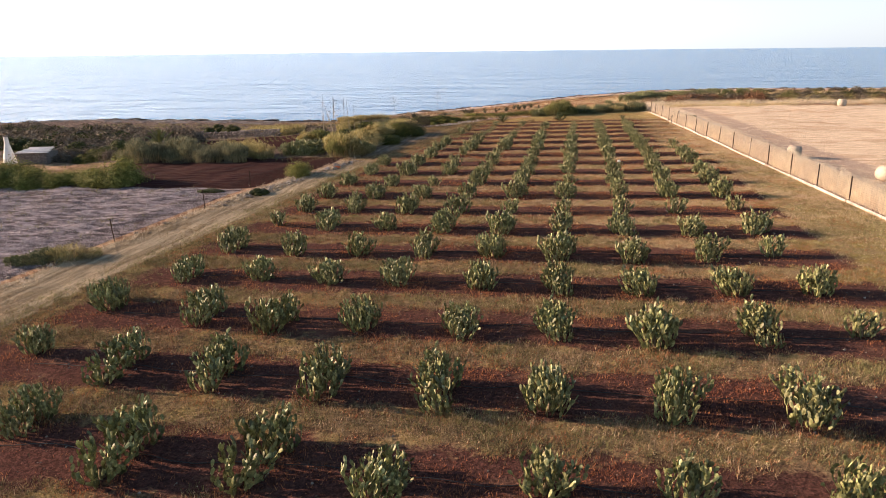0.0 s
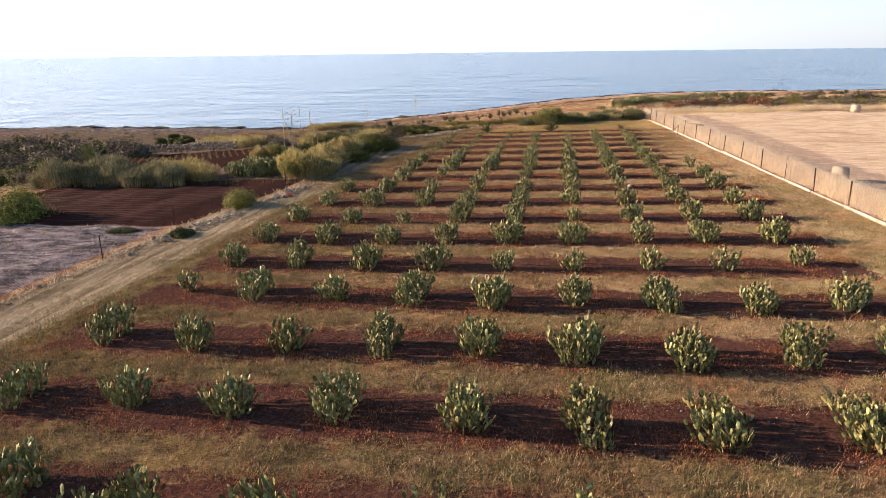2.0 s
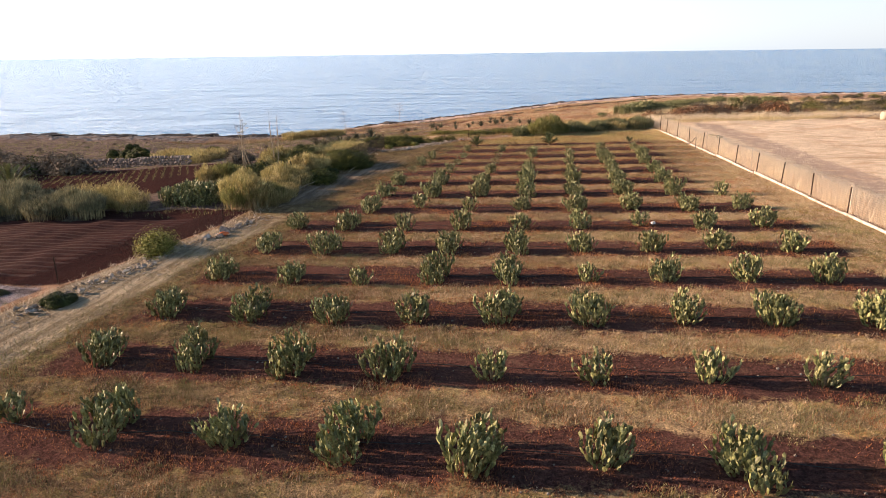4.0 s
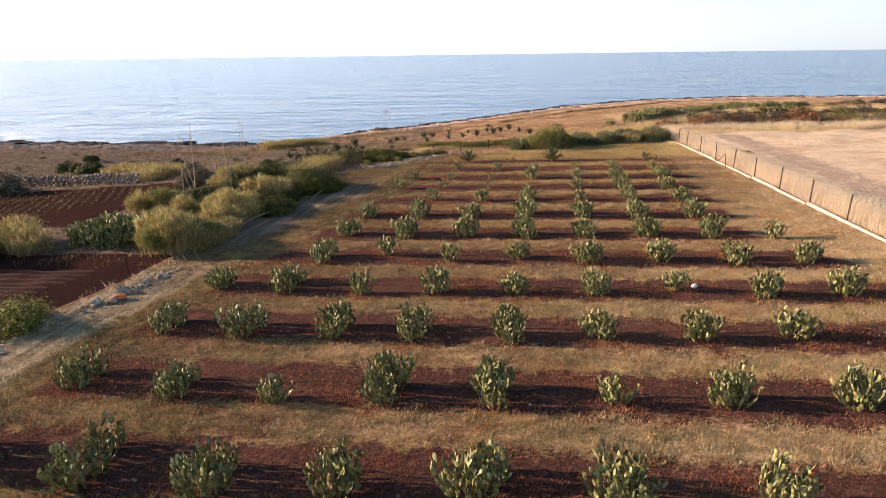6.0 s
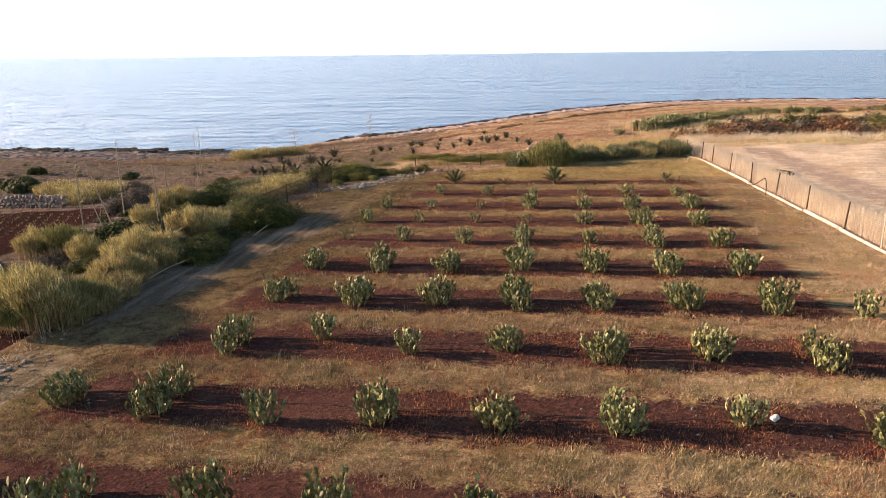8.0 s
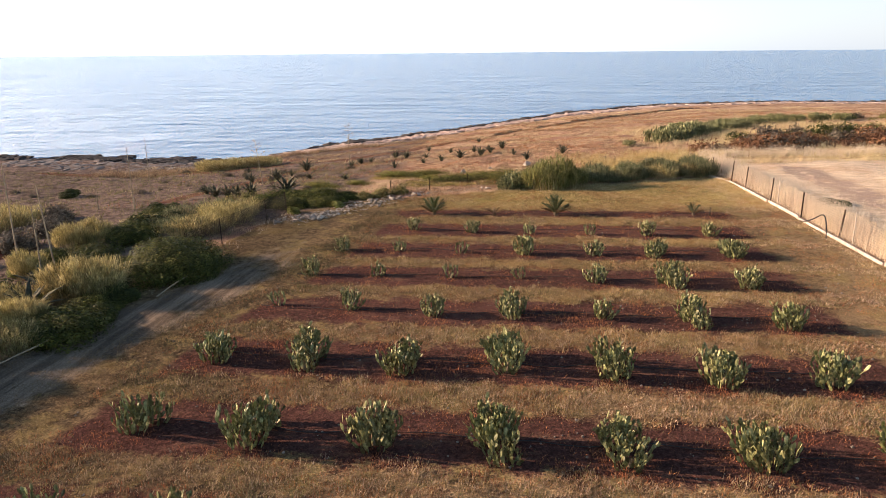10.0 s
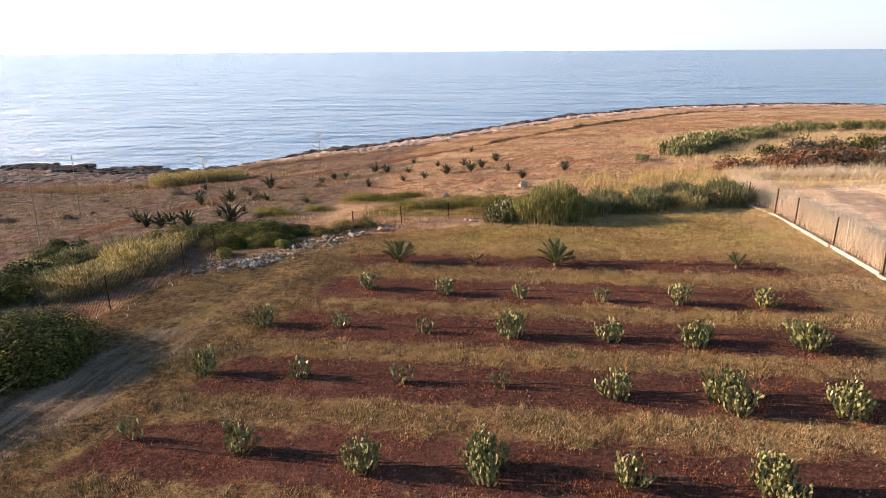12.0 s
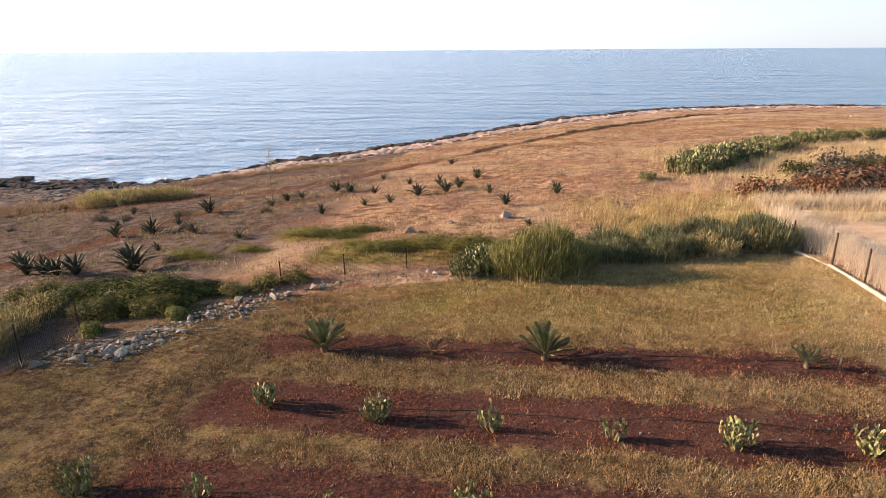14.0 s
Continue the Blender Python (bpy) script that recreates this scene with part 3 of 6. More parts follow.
def prickly_pear(seed, clumps, single=22):
    """A whole plant at the origin: a woody foot, outer pads one by one, the crowded inner pads as one mesh in a
    shade-darkened colour.
    """
    rng = random.Random(seed)
    pads, feet = [], []
    for cx, cy, width, length, height, stems in clumps:
        pad_clump(rng, pads, cx, cy, width, length, height, stems)
        feet.append(bar_arrays((cx, cy, -0.1), (cx + rng.uniform(-0.1, 0.1), cy + 0.05, 0.34), 0.08, 0.05, 6))
    root = empty("prickly_pear_plant", Matrix.Identity(4))
    for foot in feet:
        part("stem", fast_mesh("stem", *foot, CACTUS_BARK, True), root, label="brown woody cactus stem")
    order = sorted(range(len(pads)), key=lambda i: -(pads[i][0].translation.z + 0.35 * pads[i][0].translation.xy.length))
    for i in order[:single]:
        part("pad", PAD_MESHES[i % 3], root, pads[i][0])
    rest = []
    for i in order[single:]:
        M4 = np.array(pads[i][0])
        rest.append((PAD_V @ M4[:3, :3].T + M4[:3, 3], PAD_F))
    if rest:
        ob = part("inner_growth", fast_mesh("inner_growth", *join_arrays(rest), PAD_INNER_SHADED), root)
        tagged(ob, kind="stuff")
    return root


# clumps: place x, y, width, length, height, stems; long plants are two clumps grown together
LONG = [prickly_pear(*v) for v in (
    (1, [(-0.05, -0.5, 1.05, 1.0, 1.0, 17), (0.1, 0.5, 1.15, 1.0, 1.2, 20)]), (2, [(0.0, -0.55, 1.2, 1.1, 1.15, 20), (0.0, 0.55, 1.0, 1.0, 1.05, 16)]),
    (3, [(0.05, -0.3, 1.25, 1.3, 1.15, 24), (-0.05, 0.7, 0.9, 0.8, 0.95, 12)]), (4, [(0.1, -0.65, 0.85, 0.75, 0.85, 11), (-0.05, 0.35, 1.2, 1.3, 1.2, 24)]))]
MID = [prickly_pear(*v) for v in (
    (5, [(0, 0, 1.2, 1.45, 1.15, 30)]), (6, [(0, -0.1, 1.1, 1.3, 1.05, 25)]), (7, [(-0.1, -0.25, 1.0, 0.9, 1.0, 15), (0.15, 0.35, 0.95, 0.8, 1.1, 13)]), (8, [(0.05, 0.0, 1.0, 1.2, 1.2, 21)]))]
ROUND = [prickly_pear(*v) for v in ((9, [(0, 0, 0.85, 0.8, 1.05, 13)]), (10, [(0, 0, 0.95, 0.85, 0.95, 15)]), (11, [(0, 0, 0.75, 0.75, 1.1, 10)]))]
SMALL = [prickly_pear(*v) for v in ((12, [(0, 0, 0.6, 0.5, 0.85, 5)], 12), (13, [(0, 0, 0.75, 0.6, 0.75, 7)], 12))]
for plants, label in ((LONG, "long prickly pear of crowded grey-green pads in red soil"), (MID, "bushy prickly pear with crowded grey-green pads in red soil"),
                      (ROUND, "upright young prickly pear with pale green pads in red soil"), (SMALL, "small sparse prickly pear with few pads in red soil")):
    for c in plants:
        tagged(c, label, "cactus", "prickly pears of the orchard")

rng = random.Random(11)
PLANT_SPOTS = []
used = set()


def orchard_row(number, plants):
    """One row of the orchard, west to east: each plant's place x, y and its length along the column."""
    for px, py, length in plants:
        length -= 0.3 if number > 14 else 0.0
        if length > 1.25:
            proto, whole = rng.choice(LONG), 2.0
        elif length > 0.75:
            proto, whole = rng.choice(MID), 1.45
        elif length > 0.46 or number < 15:
            proto, whole = rng.choice(ROUND), 0.9
        else:
            proto, whole = rng.choice(SMALL), 0.6
        grown = 1.06 if number < 9 else 0.98 if number < 15 else 0.86
        s = grown * rng.uniform(0.94, 1.12)
        along_y = min(1.25, max(0.8, (length + 0.3) / whole)) * grown
        M4 = pose(px, py, gz(px, py), rng.uniform(-5, 5), rng.uniform(-8, 8), rng.choice((0, 180)) + rng.uniform(-10, 10))
        ob = copy_thing(proto, M4) if proto.name in used else proto
        used.add(proto.name)
        ob.matrix_basis = M4
        ob.scale = (s, along_y, s * rng.uniform(0.9, 1.08))
        PLANT_SPOTS.append((px, py, length))


orchard_row(0, [(-13.9, 9.4, 1.8), (-10.5, 9.2, 1.8), (-7.1, 9.2, 1.5), (-3.6, 9.1, 2.0), (0.0, 9.0, 1.5), (3.5, 9.1, 1.8), (7.0, 9.3, 2.0)])
orchard_row(1, [(-15.5, 15.3, 1.3), (-11.5, 14.0, 2.1), (-7.7, 14.2, 2.3), (-4.2, 13.7, 1.5), (-0.3, 14.2, 0.9), (3.0, 14.3, 0.8), (6.7, 14.7, 0.9)])
orchard_row(2, [(-19.2, 20.1, 0.9), (-15.1, 19.0, 2.8), (-11.3, 18.9, 2.1), (-7.5, 18.9, 2.1), (-3.7, 18.5, 2.4), (-0.4, 18.5, 2.1), (3.2, 18.3, 1.3), (6.8, 18.8, 2.2)])
orchard_row(3, [(-19.5, 25.0, 1.6), (-14.6, 23.9, 1.9), (-11.2, 23.5, 1.8), (-7.7, 23.6, 1.0), (-3.9, 23.6, 1.5), (-0.3, 23.7, 1.3), (3.2, 23.5, 1.9), (6.9, 24.1, 1.7), (10.3, 24.5, 0.5)])
orchard_row(4, [(-18.3, 29.0, 1.5), (-14.4, 28.9, 1.1), (-10.9, 28.7, 1.2), (-7.7, 29.1, 1.3), (-3.8, 29.0, 1.7), (-0.3, 28.6, 1.6), (3.1, 28.7, 1.7), (6.9, 29.0, 2.0)])
orchard_row(5, [(-18.5, 34.0, 1.4), (-14.4, 33.2, 0.9), (-11.0, 33.6, 1.2), (-7.4, 33.6, 1.5), (-3.8, 33.8, 1.5), (-0.3, 33.7, 2.0), (3.2, 33.4, 1.7), (6.8, 33.8, 1.4), (9.9, 34.3, 0.5)])
orchard_row(6, [(-18.1, 39.5, 0.6), (-14.6, 38.9, 1.6), (-10.8, 38.7, 1.1), (-7.3, 38.7, 1.5), (-3.8, 38.5, 1.6), (-0.4, 38.7, 1.0), (3.0, 38.4, 1.4), (6.7, 38.6, 1.6)])
orchard_row(7, [(-18.0, 43.9, 1.7), (-14.4, 43.7, 1.3), (-10.7, 43.7, 1.6), (-7.2, 43.3, 1.2), (-3.7, 43.3, 0.5), (-0.4, 43.3, 0.6), (3.2, 43.6, 0.5), (6.5, 43.5, 0.5), (10.2, 44.5, 0.5)])
orchard_row(8, [(-18.1, 48.6, 1.7), (-14.3, 48.5, 2.6), (-10.6, 48.1, 1.5), (-7.2, 48.2, 1.2), (-3.7, 48.6, 1.6), (-0.3, 48.5, 1.5), (3.2, 48.6, 1.1), (6.6, 48.8, 1.3)])
orchard_row(9, [(-18.1, 53.6, 1.4), (-14.2, 53.1, 1.5), (-10.7, 52.6, 0.5), (-7.2, 53.3, 1.6), (-3.8, 53.4, 1.7), (-0.1, 53.4, 0.5), (3.4, 53.6, 0.9), (7.0, 53.7, 1.1)])
orchard_row(10, [(-17.6, 58.3, 1.5), (-14.0, 58.0, 1.8), (-10.4, 58.2, 1.5), (-7.3, 58.3, 1.7), (-3.6, 58.1, 1.3), (-0.2, 58.2, 0.8), (3.4, 58.5, 0.8), (6.8, 58.7, 1.2)])
orchard_row(11, [(-17.7, 63.5, 1.2), (-14.4, 63.6, 2.1), (-10.6, 62.7, 0.5), (-7.1, 63.1, 1.1), (-3.6, 63.0, 1.0), (-0.2, 63.2, 1.0), (3.4, 63.8, 0.5), (7.1, 63.3, 0.9)])
orchard_row(12, [(-14.2, 68.1, 1.6), (-10.8, 69.1, 0.6), (-7.2, 68.0, 0.6), (-3.6, 68.4, 0.8), (-0.0, 68.1, 1.4), (3.4, 68.4, 1.0), (7.0, 68.2, 1.5)])
orchard_row(13, [(-14.3, 73.4, 0.9), (-10.6, 73.2, 1.7), (-7.0, 73.1, 1.0), (-3.5, 73.2, 1.6), (-0.1, 73.2, 1.4), (3.4, 73.3, 1.3), (7.0, 73.3, 1.7), (10.1, 72.6, 0.6)])
orchard_row(14, [(-14.4, 78.4, 1.6), (-10.8, 78.2, 1.6), (-7.2, 78.2, 1.7), (-3.6, 78.5, 1.6), (0.0, 78.4, 1.5), (3.4, 78.0, 1.6), (6.8, 78.0, 1.0)])
orchard_row(15, [(-14.2, 83.9, 0.5), (-10.8, 83.6, 0.8), (-7.0, 83.1, 1.1), (-3.7, 83.3, 1.6), (0.0, 83.3, 0.9), (3.5, 83.0, 2.0), (7.0, 82.6, 1.4)])
orchard_row(16, [(-14.2, 88.2, 0.9), (-10.8, 88.3, 0.7), (-7.0, 88.2, 0.7), (-3.6, 88.2, 0.5), (0.0, 87.8, 1.0), (3.4, 87.7, 1.9), (6.8, 87.7, 1.8)])
orchard_row(17, [(-13.9, 92.7, 1.0), (-10.7, 92.9, 0.5), (-7.1, 92.5, 0.6), (-3.5, 92.4, 1.3), (0.1, 92.3, 0.8), (3.3, 92.3, 1.3), (7.1, 92.4, 1.8)])
orchard_row(18, [(-10.7, 97.7, 1.0), (-7.0, 97.1, 0.9), (-3.4, 96.8, 0.5), (0.1, 96.6, 0.7), (3.3, 96.5, 1.0), (6.8, 96.5, 0.9)])
orchard_row(4, [(10.2, 29.0, 1.0)])
orchard_row(6, [(10.1, 38.8, 1.2)])
orchard_row(8, [(10.2, 48.7, 1.2)])
orchard_row(9, [(10.3, 53.7, 0.9)])
orchard_row(10, [(10.3, 58.6, 1.2)])
orchard_row(11, [(10.3, 63.6, 0.9)])
orchard_row(12, [(10.4, 68.4, 1.0)])

# ---- fences ----
def post_mesh(h, material, name="post", w=0.06):
    """An angle-iron or timber stake, slightly tapered, with a chamfered head."""
    V, F = join_arrays([box_arrays(w, 0.014, h, 0, 0, h / 2 - 0.1), box_arrays(0.014, w, h, -w / 2 + 0.007, w / 2 + 0.007, h / 2 - 0.1)])
    return fast_mesh(name, V, F, material)


def stake_mesh(h, r=0.035):
    V, F = bar_arrays((0, 0, -0.1), (0.02, 0.01, h), r, r * 0.8, 7)
    return fast_mesh("stake", V, F, PALE_POST, True)


def netting_mesh(a, b, z0, z1, rows, gap, material, r=0.004):
    """Wire netting between two posts: level strands with uprights, sagging slightly."""
    a, b = np.array(a, float), np.array(b, float)
    pieces = []
    L = np.linalg.norm(b - a)
    for i in range(rows):
        t = i / (rows - 1)
        za = np.array((0, 0, z0 + (z1 - z0) * t))
        mid = (a + b) / 2 + za - (0, 0, 0.03)
        pieces += [bar_arrays(a + za, mid, r, r, 3), bar_arrays(mid, b + za, r, r, 3)]
    for i in range(1, int(L / gap)):
        p = a + (b - a) * i * gap / L
        pieces.append(bar_arrays(p + (0, 0, z0), p + (0, 0, z1), r * 0.8, r * 0.8, 3))
    return fast_mesh("netting", *join_arrays(pieces), material)


SHORT_POST = post_mesh(1.5, IRON)


def wire_fence(points, label, post_me, z1, rows, gap, material, r=0.004, group=""):
    root = empty("wire_fence", Matrix.Identity(4), label, "fence")
    pts = [np.array((px, py, gz(px, py))) for px, py in points]
    rg = random.Random(len(points) * 7)
    for i, p in enumerate(pts):
        part("post", post_me, root, pose(*p, rg.uniform(-3, 3), rg.uniform(-3, 3), rg.uniform(0, 20)))
    for a, b in zip(pts[:-1], pts[1:]):
        part("netting", netting_mesh(a, b, 0.08, z1, rows, gap, material, r), root)
    return root


east = [(fence_x(yy), yy) for yy in np.arange(-7, 112, 4.9)] + [(11.95, 113.3), (11.1, 116.6)]
wire_fence([(a + 0.02, c) for a, c in east], "wire netting on rusty iron posts above a low concrete kerb", post_mesh(1.78, IRON), 1.62, 13, 0.3, WIRE_PALE, 0.0045)
for a, c in ((12.75, 104.2), (14.55, 82.0), (15.9, 66.0), (13.6, 94.3)):
    tagged(new("timber_stake", stake_mesh(1.95)), "bare pale timber stake in the fence line", "stake", "timber stakes").matrix_basis = pose(a, c, gz(a, c), 2, -2, 0)

# kerb under the east fence, in cast lengths
kerb = empty("boundary_kerb", Matrix.Identity(4), "pale weathered concrete kerb under the netting", "kerb", kind="structure")
rg = random.Random(3)
for (a, c), (a2, c2) in zip(east[:-1], east[1:]):
    h = 0.13 + rg.uniform(-0.07, 0.06)
    bm = bmesh.new()
    bmesh.ops.create_cube(bm, size=1.0)
    bmesh.ops.scale(bm, vec=(0.15, math.hypot(a2 - a, c2 - c) - 0.015, h + 0.2), verts=bm.verts)
    bmesh.ops.bevel(bm, geom=bm.edges[:], offset=0.03, segments=1, affect="EDGES")
    me = bpy.data.meshes.new("kerb_length")
    bm.to_mesh(me)
    bm.free()
    me.materials.append(CONCRETE)
    ma, mc = (a + a2) / 2 - 0.16, (c + c2) / 2
    part("kerb_length", me, kerb, pose(ma + rg.uniform(-0.06, 0.06), mc, gz(ma, mc) + h / 2 - 0.1, rg.uniform(-0.5, 0.5), 0, math.degrees(math.atan2(a - a2, c2 - c))))

# west boundary: posts with sparse netting, then dark close netting by the scrub
west = [(-28.3, 18.5), (-27.6, 27.0), (-26.8, 35.2), (-25.8, 44.0), (-26.1, 52.0), (-23.2, 64.3)]
wire_fence(west, "thin wire netting on dark iron posts along a field edge", SHORT_POST, 1.05, 14, 0.12, WIRE, 0.006)
wire_fence([(-22.3, 90.6), (-22.1, 94.3), (-21.7, 100.2), (-21.5, 103.4)], "dark close-meshed netting on iron posts beside scrub", post_mesh(1.75, IRON), 1.6, 27, 0.09, WIRE, 0.008)
wire_fence([(-15.2, 110.3), (-12.2, 111.5), (-9.1, 112.4), (-5.5, 113.2)], "low grey netting fence in front of dry heath", post_mesh(1.25, IRON), 1.05, 15, 0.1, WIRE, 0.005)


# bent black hose arching over the kerb
def tube(name, points, r, material, sides=6):
    """One continuous pipe along the points."""
    P3 = np.asarray(points, float)
    D = np.gradient(P3, axis=0)
    D /= np.linalg.norm(D, axis=1)[:, None]
    U = np.cross(D, (0.13, 0.21, 0.97))
    U /= np.linalg.norm(U, axis=1)[:, None]
    W = np.cross(D, U)
    ang = np.arange(sides) * 2 * math.pi / sides
    V = P3[:, None] + r * (np.cos(ang)[None, :, None] * U[:, None] + np.sin(ang)[None, :, None] * W[:, None])
    F = [(i * sides + k, i * sides + (k + 1) % sides, (i + 1) * sides + (k + 1) % sides, (i + 1) * sides + k) for i in range(len(P3) - 1) for k in range(sides)]
    return fast_mesh(name, V.reshape(-1, 3), np.array(F), material, True)


arch = [(12.85 + 0.3 * math.sin(math.pi * t), 100.1 - 4.3 * t, gz(12.9, 98) + 0.04 + 1.0 * math.sin(math.pi * t ** 1.7)) for t in np.linspace(0, 1, 17)]
tagged(new("hose", tube("hose", arch, 0.035, HOSE)), "black water hose arching over the kerb to the ground", "hose")

# drip irrigation lines along the plant rows
for j in range(1, 20):
    ry, x0, x1 = 9.0 + 4.95 * j - 0.08 * max(0, j - 14) ** 2 * 0.6, (-18.5, -15.0, -11.5)[(j > 11) + (j > 17)], 11.2 if j < 14 else 8.4
    xs = np.arange(x0, x1, 0.7)
    pts = [(a, ry + 0.35 + 0.12 * math.sin(a * 0.9 + j) + 0.08 * math.sin(a * 2.3 + 2 * j), gz(a, ry) + 0.04 + 0.03 * math.sin(a * 1.7 + j)) for a in xs]
    tagged(new("drip_hose", tube("drip_hose", pts, 0.014, HOSE, 4)), "thin black drip hose lying along a plant row", "hose", "drip hoses between the plants")

# ---- wild plants ----
def blade_arrays(rs, base, h, w, lean, bend=0.35):
    """Bent grass or reed blades: base (n,3), height h (n), width w (n), lean (n,2) as a share of the height."""
    k = len(base)
    up = np.stack([lean[:, 0] * h * 0.35, lean[:, 1] * h * 0.35, h * 0.55], -1)
    tip = np.stack([lean[:, 0] * h, lean[:, 1] * h, h * (1 - bend * np.clip(np.hypot(lean[:, 0], lean[:, 1]), 0, 1))], -1)
    a = rs.uniform(0, 2 * math.pi, k)
    s = np.stack([np.cos(a) * w / 2, np.sin(a) * w / 2, np.zeros(k)], -1)
    V = np.stack([base - s, base + s, base + up - s * 0.85, base + up + s * 0.85, base + tip], 1).reshape(-1, 3)
    o = (np.arange(k) * 5)[:, None]
    F = np.concatenate([o + (0, 1, 3), o + (0, 3, 2), o + (2, 3, 4)])
    return V, F


def grow_root(name, label, category, group=""):
    return empty(name, Matrix.Identity(4), label, category, group)


def reed_clump(seed, rad, height, n_stem, n_leaf, leaf_mat, label, name="reed_clump"):
    rs = np.random.RandomState(seed)
    root = grow_root(name, label, "reeds")

    def base(n):
        a, r = rs.uniform(0, 2 * math.pi, n), rad * np.sqrt(rs.uniform(0, 1, n))
        return np.stack([np.cos(a) * r, np.sin(a) * r, np.full(n, -0.05)], -1)

    b0 = base(n_stem)
    out = b0[:, :2] / rad
    h = height * rs.uniform(0.6, 1.0, n_stem) * (1.05 - 0.35 * np.hypot(out[:, 0], out[:, 1]))
    part("stalk_growth", fast_mesh("stalk_growth", *blade_arrays(rs, b0, h, rs.uniform(0.018, 0.03, n_stem), out * 0.25 + rs.normal(0, 0.1, (n_stem, 2)), 0.1), REED_DRY), root, label="straw-coloured reed stems")
    b1 = base(n_leaf)
    out = b1[:, :2] / rad
    lift = rs.uniform(0.05, 0.8, n_leaf) * height * (1.05 - 0.35 * np.hypot(out[:, 0], out[:, 1]))
    b1[:, 2] += lift
    b1[:, :2] += out * 0.25 * lift[:, None]
    hl = rs.uniform(0.35, 0.8, n_leaf) * (0.25 + height * 0.22)
    part("leaf_growth", fast_mesh("leaf_growth", *blade_arrays(rs, b1, hl, rs.uniform(0.022, 0.04, n_leaf), out * 0.7 + rs.normal(0, 0.55, (n_leaf, 2)), 0.7), leaf_mat), root, label="yellow-green drooping reed leaves")
    for c in root.children:
        tagged(c, kind="stuff")
    return root


def plume_reeds(seed, rad, height, n_stem, n_leaf, leaf_mat, label, low=0.25):
    """Tall cane reeds: bare straw stems below, a crown of rising, feathery leaves above."""
    rs = np.random.RandomState(seed)
    root = grow_root("cane_reeds", label, "reeds")

    def base(n):
        a, r = rs.uniform(0, 2 * math.pi, n), rad * np.sqrt(rs.uniform(0, 1, n))
        return np.stack([np.cos(a) * r, np.sin(a) * r, np.full(n, -0.05)], -1)

    tops = rs.uniform(0.55, 1.0, 9)
    def crest(p):
        """Uneven height of the clump over its foot."""
        k = ((np.arctan2(p[:, 1], p[:, 0]) / (2 * math.pi) + 0.5) * 9).astype(int) % 9
        return height * tops[k] * (1.04 - 0.3 * (p[:, 0] ** 2 + p[:, 1] ** 2) / rad ** 2)

    b0 = base(n_stem)
    out = b0[:, :2] / rad
    h = crest(b0) * rs.uniform(0.6, 0.98, n_stem)
    part("stalk_growth", fast_mesh("stalk_growth", *blade_arrays(rs, b0, h, rs.uniform(0.02, 0.035, n_stem), out * 0.16 + rs.normal(0, 0.06, (n_stem, 2)), 0.1), REED_DRY), root, label="straw-coloured reed stems")
    b1 = base(n_leaf)
    out = b1[:, :2] / rad
    lift = crest(b1) * (low + (0.86 - low) * rs.uniform(0, 1, n_leaf) ** 0.75)
    b1[:, 2] += lift
    b1[:, :2] += out * 0.16 * lift[:, None]
    hl = rs.uniform(0.3, 0.62, n_leaf)
    part("leaf_growth", fast_mesh("leaf_growth", *blade_arrays(rs, b1, hl, rs.uniform(0.018, 0.034, n_leaf), out * 0.4 + rs.normal(0, 0.38, (n_leaf, 2)), 0.5), leaf_mat), root, label="yellow-green feathery reed leaves")
    for c in root.children:
        tagged(c, kind="stuff")
    return root


def shrub(seed, n, leaf, leaf_mat, label, name="shrub", lumps=9, flat=0.8, category="shrub", slim=0.45, fan=False, rag=False):
    """A lumpy dome of single leaves round a few branches; radius about 1."""
    rs = np.random.RandomState(seed)
    root = grow_root(name, label, category)
    a, el, s = rs.uniform(0, 2 * math.pi, lumps), rs.uniform(0.1, 1.3, lumps), rs.uniform(0.35, 0.6, lumps)
    cen = np.stack([np.cos(a) * np.cos(el) * 0.62, np.sin(a) * np.cos(el) * 0.62, np.sin(el) * 0.55 * flat], -1)
    pick = rs.randint(0, lumps, n)
    d = rs.normal(0, 1, (n, 3))
    d /= np.linalg.norm(d, axis=1)[:, None]
    r = s[pick] * rs.uniform(0.55, 1.08, n) ** 0.5
    if rag:
        r = s[pick] * rs.uniform(0.3, 1.45, n)
    p = cen[pick] + d * r[:, None] * (1, 1, flat)
    p[:, 2] = np.abs(p[:, 2])
    u = rs.normal(0, 1, (n, 3))
    u /= np.linalg.norm(u, axis=1)[:, None]
    nrm = d + (0, 0, 0.25) + u * 0.55
    t1 = np.cross(nrm, u)
    t1 /= np.linalg.norm(t1, axis=1)[:, None]
    t2 = np.cross(nrm, t1)
    t2 /= np.linalg.norm(t2, axis=1)[:, None]
    if fan:
        t1 = d * 0.5 + (0, 0, 0.8) + u * 0.45
        t1 /= np.linalg.norm(t1, axis=1)[:, None]
        t2 = np.cross(t1, u)
        t2 /= np.linalg.norm(t2, axis=1)[:, None]
    sz = leaf * rs.uniform(0.6, 1.3, n)[:, None]
    V = np.stack([p - t1 * sz, p + t2 * sz * slim, p + t1 * sz, p - t2 * sz * slim], 1).reshape(-1, 3)
    F = np.arange(4 * n).reshape(-1, 4)
    ob = part("foliage", fast_mesh("foliage", V, F, leaf_mat), root)
    tagged(ob, kind="stuff")
    br = [bar_arrays((0, 0, -0.1), c * 0.9, 0.05, 0.015, 5) for c in cen]
    part("branch_frame", fast_mesh("branch_frame", *join_arrays(br), TWIG), root, label="grey-brown woody branches")
    return root


